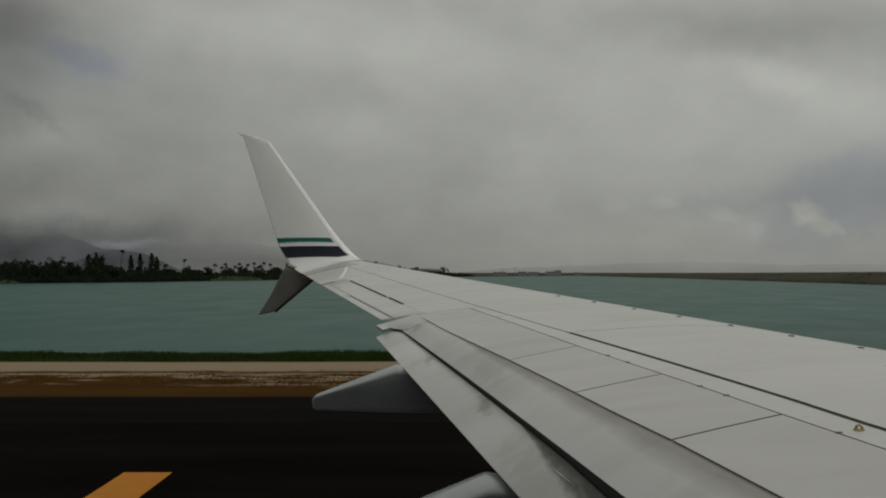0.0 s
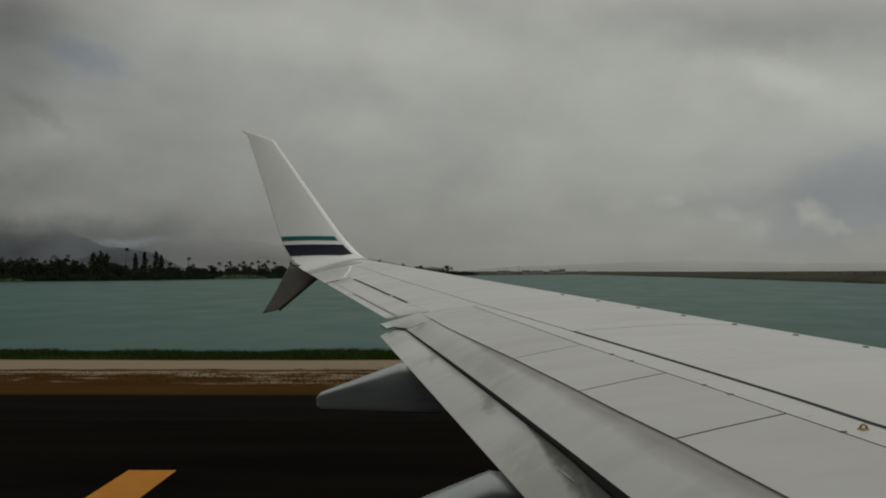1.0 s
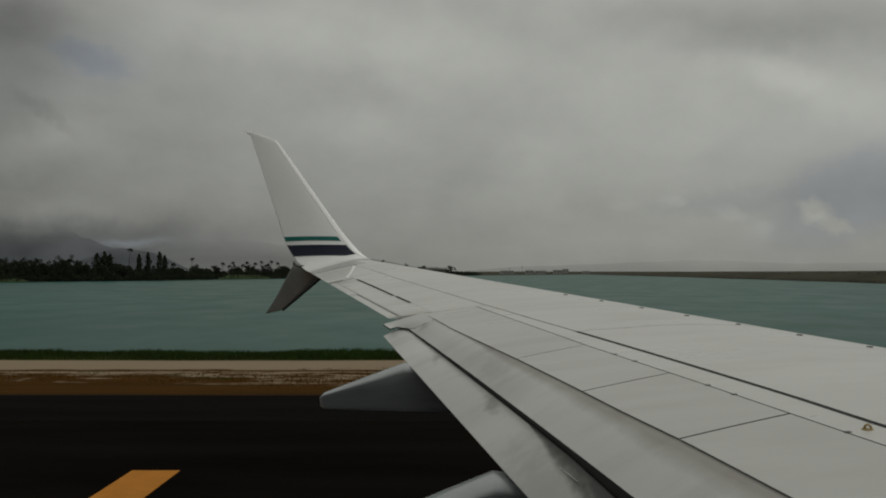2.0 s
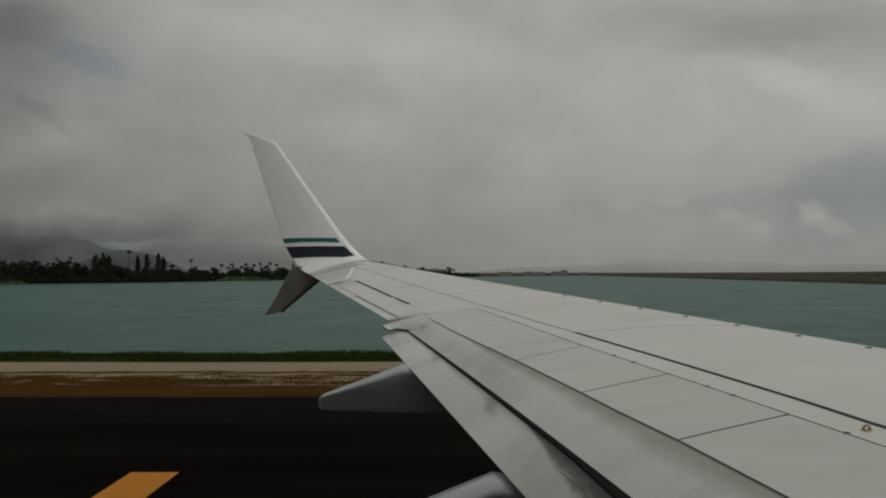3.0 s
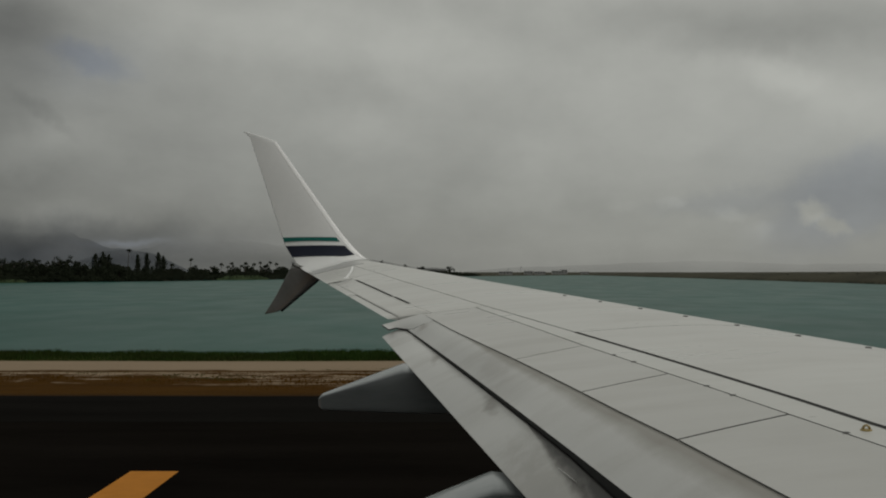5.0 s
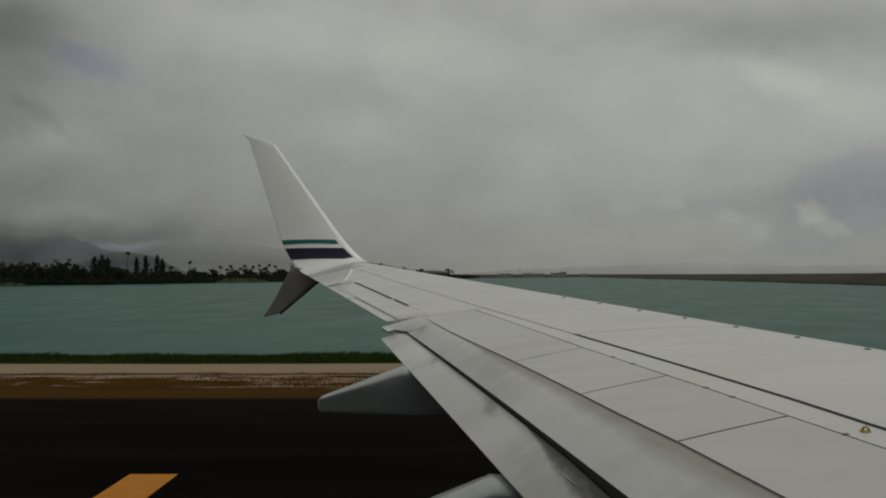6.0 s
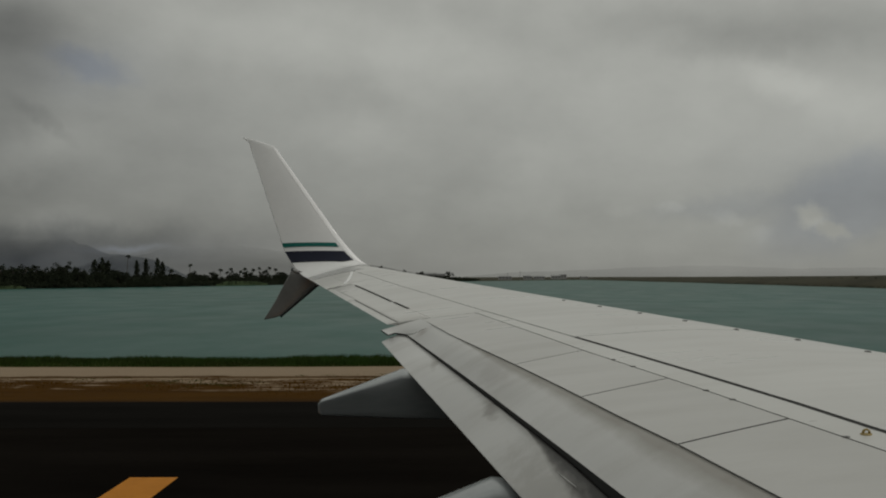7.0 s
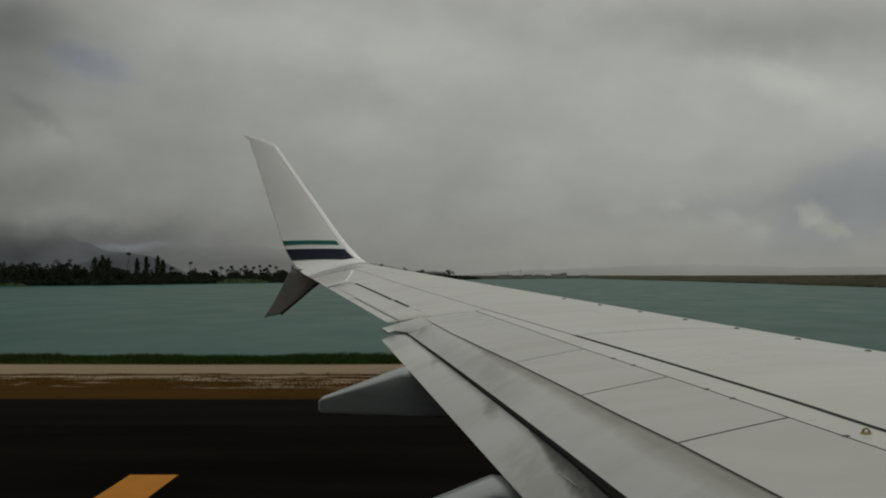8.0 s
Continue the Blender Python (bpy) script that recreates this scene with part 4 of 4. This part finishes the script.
def coral_rubble():
    verts, faces = [], []
    for x, y, rnd in scattered(520, 47, -40, 16, 31.4, 35.2, 0.02):
        r = 0.012 + 0.026 * rnd.random() ** 3
        z, n, a0 = bank(x, y), len(verts), rnd.uniform(0, 6.28)
        for k, (rr, zz) in enumerate(((1.0, -0.1), (0.75, 0.45))):
            verts += [(x + r * rr * rnd.uniform(0.75, 1.2) * math.cos(a0 + i * 1.2566), y + r * rr * rnd.uniform(0.75, 1.2) * math.sin(a0 + i * 1.2566), z + r * zz) for i in range(5)]
        verts.append((x, y, z + r * 0.7))
        for i in range(5):
            j = (i + 1) % 5
            faces += [(n + i, n + j, n + 5 + j, n + 5 + i), (n + 5 + i, n + 5 + j, n + 10)]
    me = bpy.data.meshes.new("coral_rubble")
    me.from_pydata(verts, [], faces)
    me.materials.append(CORAL)
    return tagged(new("coral_rubble", me), "small pale coral stones strewn along the track", "stones", kind="stuff")


weed_tufts()
coral_rubble()


# ---- far shore: woods, palms, houses ----
def spot(px, k=1.02):
    g = (px - 784) / LENS
    y = shore_y(g) * k
    return g * y, y


def leaf_cluster(verts, faces, centre, radius, count, size, rnd, squash=1.0):
    for _ in range(count):
        d = Vector((rnd.gauss(0, 1), rnd.gauss(0, 1), rnd.gauss(0, 1))).normalized() * radius * rnd.random() ** 0.4
        p = centre + Vector((d.x, d.y, d.z * squash))
        u = Vector((rnd.gauss(0, 1), rnd.gauss(0, 1), rnd.gauss(0, 1))).normalized()
        v = u.orthogonal().normalized()
        s = size * rnd.uniform(0.6, 1.3)
        n = len(verts)
        verts += [p + u * s, p + v * s * 0.6, p - u * s, p - v * s * 0.6]
        faces.append((n, n + 1, n + 2, n + 3))


def far_woods():
    rnd = random.Random(11)
    verts, faces = [], []
    px = -120.0
    while px < 850:
        if px < 520:
            tall = lerp_table(px, [(-120, 9.5), (0, 9.0), (110, 9.5), (200, 9.0), (260, 8.0), (320, 7.0), (420, 6.5), (520, 8.0)])
        else:
            tall = lerp_table(px, [(520, 9.0), (690, 8.5), (780, 7.0), (830, 4.5), (850, 2.5)])
        x, y = spot(px + rnd.uniform(-2, 2), rnd.uniform(1.001, 1.06))
        t = tall * rnd.uniform(0.70, 0.98) * (0.98 + 0.22 * noise.noise(Vector((px * 0.035, 2, 0))) + 0.14 * noise.noise(Vector((px * 0.13, 5, 0))))
        z = 0.0
        while z < t:
            r = min(2.6, 0.8 + (t - z) * 0.5)
            leaf_cluster(verts, faces, Vector((x + rnd.uniform(-1.2, 1.2), y + rnd.uniform(-3, 3), z - 1.4)), r, 52, 0.40, rnd, 0.8)
            z += 1.5
        px += 2.0 * 480 / y
    # low fringe that hides the shore line
    px = -130.0
    while px < 845:
        x, y = spot(px, rnd.uniform(0.998, 1.006))
        leaf_cluster(verts, faces, Vector((x, y, -0.7 + rnd.uniform(0, 1.4))), 1.5, 40, 0.42, rnd, 0.9)
        px += 1.5 * 480 / y
    me = bpy.data.meshes.new("far_woods")
    me.from_pydata(verts, [], faces)
    me.materials.append(LEAF)
    return tagged(new("far_woods", me), "dense dark green coastal woods along the far shore", "trees", kind="stuff")


far_woods()


def shore_scrub():
    """Low bushes along the flat spit across the water."""
    rnd = random.Random(21)
    verts, faces = [], []
    for _ in range(520):
        px = 784 + LENS * rnd.uniform(0.10, 0.60)
        x, y = spot(px, rnd.uniform(1.10, 1.30))
        tall = rnd.uniform(0.4, 1.5) * (1 if rnd.random() < 0.9 else 1.7)
        ground = 0.3 + 2.6 * min(1.0, max(0.0, ((px - 784) / LENS - 0.15) / 0.33))
        leaf_cluster(verts, faces, Vector((x, y, ground + tall * 0.1)), tall * 0.8, 22, 0.30, rnd, 0.4)
    # low leaf clumps that make the dark line along the water's edge
    px = 784 + LENS * 0.11
    while px < 784 + LENS * 0.62:
        x, y = spot(px, rnd.uniform(1.0, 1.012))
        leaf_cluster(verts, faces, Vector((x, y, -1.25 + rnd.uniform(0, 0.35))), 0.6, 18, 0.25, rnd, 0.6)
        px += 0.9 * LENS / y
    me = bpy.data.meshes.new("shore_scrub")
    me.from_pydata(verts, [], faces)
    me.materials.append(LEAF)
    return tagged(new("shore_scrub", me), "low dark scrub bushes on the flat spit", "bushes", kind="stuff")


shore_scrub()


def shore_lawn(px0, px1, low, high):
    """A pale grass slope that shows in front of the woods."""
    top, base = [], []
    for px in np.linspace(px0, px1, 26):
        s = (px - px0) / (px1 - px0)
        swell = min(1.0, 5 * s, 5 * (1 - s)) * (0.85 + 0.3 * noise.noise(Vector((px * 0.09, 1, 4))))
        rows = [(0.9955, low - 0.8), (0.9965, low), (0.998, low + (high - low) * swell * 0.6), (1.0, low + (high - low) * swell), (1.004, low)]
        top.append([(*spot(px, k), z) for k, z in rows])
        base.append([(*spot(px, k), -3.0) for k, z in rows])
    return tagged(part("ground_shore_lawn", solid(top, base), LAWN), "pale grass slope along the edge of the far woods", "lawn", kind="structure")


shore_lawn(384, 476, -0.5, 1.7)
shore_lawn(-10, 48, -0.8, 0.5)


def mesh_part(name, verts, faces, mat, parent):
    me = bpy.data.meshes.new(name)
    me.from_pydata(verts, [], faces)
    me.materials.append(mat)
    ob = new(name, me)
    ob.parent = parent
    return ob


def ironwood(tall, wide, seed):
    """A tall narrow conifer-like tree with ragged upright clumps."""
    rnd = random.Random(seed)
    tree = thing("ironwood_tree", "tall dark ironwood tree on the far shore", "tree", group="shore trees")
    part("trunk", tube([(0, 0, -0.5), (0.1, 0, tall * 0.5), (0.0, 0.1, tall * 0.95)], [0.4, 0.25, 0.05], 7), BARK, tree)
    verts, faces = [], []
    for i in range(46):
        z = tall * (0.12 + 0.88 * (i / 46) ** 0.9)
        k = (1 - (z / tall) ** 5) * (0.75 + 0.25 * math.sin(z * 1.7 + seed))
        a = rnd.uniform(0, 6.28)
        r = wide * k * rnd.uniform(0.3, 1.0)
        leaf_cluster(verts, faces, Vector((r * math.cos(a), r * math.sin(a), z)), 0.5 + 0.55 * wide * 0.5 * k, 20, 0.42, rnd, 1.3)
    mesh_part("crown", verts, faces, LEAF, tree)
    return tree


def palm(tall, lean, seed):
    rnd = random.Random(seed)
    tree = thing("palm_tree", "slender coconut palm rising above the shore woods", "tree", group="shore palms")
    top = Vector((lean, 0.2, tall))
    part("trunk", tube([(0, 0, -0.5), (lean * 0.3, 0, tall * 0.4), (lean * 0.7, 0.1, tall * 0.75), top], [0.24, 0.19, 0.16, 0.13], 7), BARK, tree)
    verts, faces = [], []
    for i in range(20):
        a, up = i * 2.399, rnd.uniform(-0.5, 0.9)
        length = rnd.uniform(1.3, 2.0)
        d = Vector((math.cos(a), math.sin(a), up)).normalized()
        side = d.cross(Vector((0, 0, 1))).normalized()
        prev = None
        for s in range(6):
            k = s / 5
            p = top + d * length * k - Vector((0, 0, 1.5 * k * k))
            w = 0.42 * math.sin(math.pi * (0.12 + 0.86 * k))
            n = len(verts)
            verts += [p + side * w - Vector((0, 0, w * 0.5)), p, p - side * w - Vector((0, 0, w * 0.5))]
            if prev is not None:
                faces += [(prev, prev + 1, n + 1, n), (prev + 1, prev + 2, n + 2, n + 1)]
            prev = n
    mesh_part("crown", verts, faces, LEAF, tree)
    return tree


def broadleaf(tall, wide, seed):
    rnd = random.Random(seed)
    tree = thing("broadleaf_tree", "round-crowned dark green tree on the far shore", "tree", group="shore trees")
    bm = tube([(0, 0, -0.5), (0.1, 0, tall * 0.3), (0.2, 0, tall * 0.7)], [0.45, 0.33, 0.12], 7)
    part("trunk", bm, BARK, tree)
    for i in range(4):
        a = i * 1.6 + seed
        part("limb", tube([(0.1, 0, tall * 0.3), (wide * 0.3 * math.cos(a), wide * 0.3 * math.sin(a), tall * 0.55), (wide * 0.6 * math.cos(a), wide * 0.6 * math.sin(a), tall * 0.75)], [0.2, 0.13, 0.05], 6), BARK, tree)
    verts, faces = [], []
    for i in range(26):
        a, r = rnd.uniform(0, 6.28), wide * rnd.random() ** 0.5
        z = tall * rnd.uniform(0.35, 0.95 - 0.25 * (r / wide) ** 2)
        leaf_cluster(verts, faces, Vector((r * math.cos(a), r * math.sin(a), z)), rnd.uniform(0.9, 1.5), 30, 0.42, rnd, 0.8)
    mesh_part("crown", verts, faces, LEAF, tree)
    return tree


def plant(kind, specs, k=1.03):
    """specs: bearing, height in metres, width or lean."""
    for i, (px, tall, w) in enumerate(specs):
        tree = kind(tall, w, i + 3)
        x, y = spot(px, k)
        tree.location = (x, y, -0.2)


plant(ironwood, [(244, 13.5, 2.0), (260, 14.5, 1.7), (280, 15.0, 2.6), (289, 13.0, 2.0), (170, 13.5, 3.0), (182, 14.5, 3.0), (193, 13.0, 2.6)])
plant(broadleaf, [(117, 13.0, 3.8), (104, 12.0, 3.4), (48, 11.5, 4.2), (62, 11.0, 3.8), (24, 10.5, 4.0), (2, 11.5, 4.0), (85, 10.0, 3.6), (140, 10.5, 3.6), (183, 12.5, 3.2),
                  (210, 9.8, 3.4), (310, 8.2, 3.4), (345, 7.8, 3.6), (378, 7.6, 3.4), (415, 8.2, 3.4), (470, 9.8, 3.6), (440, 8.8, 3.2), (500, 9.0, 3.6), (797, 12.0, 4.5), (675, 17.5, 3.0), (715, 13.0, 4.0), (745, 11.5, 4.0)])
plant(palm, [(226, 16.5, 0.6), (336, 12.0, 0.8), (391, 9.4, 0.4), (402, 7.8, 0.7), (426, 8.6, 0.5), (449, 9.8, 0.3), (303, 8.8, 0.6), (488, 10.2, 0.5), (411, 10.0, -0.3), (434, 10.4, 0.4), (462, 10.8, -0.5), (477, 11.2, 0.3)])


def house(px, k, w, d, h, roof_h):
    x, y = spot(px, k)
    ob = thing("shore_building", "low pale building with a grey pitched roof on the far shore", "building", (x, y, 0.3), "far shore buildings")
    part("wall", box(x - w / 2, x + w / 2, y - d / 2, y + d / 2, -0.6, h), WALLP, ob)
    prof = [(-d / 2 - 0.5, h), (0, h + roof_h), (d / 2 + 0.5, h), (d / 2 + 0.5, h - 0.25), (0, h + roof_h - 0.25), (-d / 2 - 0.5, h - 0.25)]
    part("roof", loft([[Vector((x + s * (w / 2 + 0.5), y + a, b)) for a, b in prof] for s in (-1, 1)], smooth=False), ROOFP, ob)
    n = max(2, int(w / 4))
    for i in range(n):
        wx = x - w / 2 + w * (i + 0.5) / n
        part("window", box(wx - 0.7, wx + 0.7, y - d / 2 - 0.05, y - d / 2 + 0.05, h * 0.35, h * 0.75), GLASS, ob)


for spec in ((985, 1.03, 14, 9, 5.0, 1.6), (998, 1.05, 10, 9, 7.0, 1.0), (955, 1.04, 16, 10, 4.0, 1.5), (935, 1.05, 12, 9, 4.5, 1.5), (895, 1.05, 18, 10, 4.0, 1.2), (1035, 1.04, 12, 9, 3.5, 1.3),
             (752, 1.10, 30, 12, 7.5, 1.5), (775, 1.10, 20, 12, 7.0, 1.5)):
    house(*spec)


def mast(px, k, tall):
    x, y = spot(px, k)
    ob = thing("light_mast", "thin grey mast standing on the far shore", "mast", (x, y, 0), "far masts")
    part("pole", tube([(x, y, -0.5), (x, y, tall)], [0.35, 0.25], 6), ROOFP, ob)
    part("lamp_head", box(x - 1.0, x + 1.0, y - 0.3, y + 0.3, tall - 0.1, tall + 0.5, 0.05), ROOFP, ob)


mast(922, 1.03, 10.5)
mast(900, 1.03, 8.0)


# ---- hills under the cloud ----
def hill(name, away, depth, profile, mat, label, seed):
    """A ridge line by bearing and height, with gullied slopes in front of and behind it."""
    gs = np.linspace(profile[0][0], profile[-1][0], 90)
    bm = bmesh.new()
    vs = []
    for i in range(11):
        s = i / 10
        row = []
        for px in gs:
            g = (px - 784) / LENS
            y = away + depth * (s - 0.7)
            ridge = (482 - lerp_table(px, profile)) / LENS * away
            shape = min(1.0, s / 0.7) ** 1.2 if s <= 0.7 else 1 - (s - 0.7) / 0.3
            gully = 1 + 0.28 * noise.fractal(Vector((px * 0.03, s * 2.2, seed)), 1.0, 2.0, 4) * (1 - abs(2 * shape - 1) * 0.7)
            row.append(bm.verts.new((g * away, y, -2 + (ridge + EYE) * shape * gully)))
        vs.append(row)
    for r, t in zip(vs, vs[1:]):
        for j in range(len(gs) - 1):
            bm.faces.new((r[j], r[j + 1], t[j + 1], t[j])).smooth = True
    return tagged(part(name, bm, mat), label, "hill", kind="structure")


# distance haze is put into the slopes' bluish tones and transparency
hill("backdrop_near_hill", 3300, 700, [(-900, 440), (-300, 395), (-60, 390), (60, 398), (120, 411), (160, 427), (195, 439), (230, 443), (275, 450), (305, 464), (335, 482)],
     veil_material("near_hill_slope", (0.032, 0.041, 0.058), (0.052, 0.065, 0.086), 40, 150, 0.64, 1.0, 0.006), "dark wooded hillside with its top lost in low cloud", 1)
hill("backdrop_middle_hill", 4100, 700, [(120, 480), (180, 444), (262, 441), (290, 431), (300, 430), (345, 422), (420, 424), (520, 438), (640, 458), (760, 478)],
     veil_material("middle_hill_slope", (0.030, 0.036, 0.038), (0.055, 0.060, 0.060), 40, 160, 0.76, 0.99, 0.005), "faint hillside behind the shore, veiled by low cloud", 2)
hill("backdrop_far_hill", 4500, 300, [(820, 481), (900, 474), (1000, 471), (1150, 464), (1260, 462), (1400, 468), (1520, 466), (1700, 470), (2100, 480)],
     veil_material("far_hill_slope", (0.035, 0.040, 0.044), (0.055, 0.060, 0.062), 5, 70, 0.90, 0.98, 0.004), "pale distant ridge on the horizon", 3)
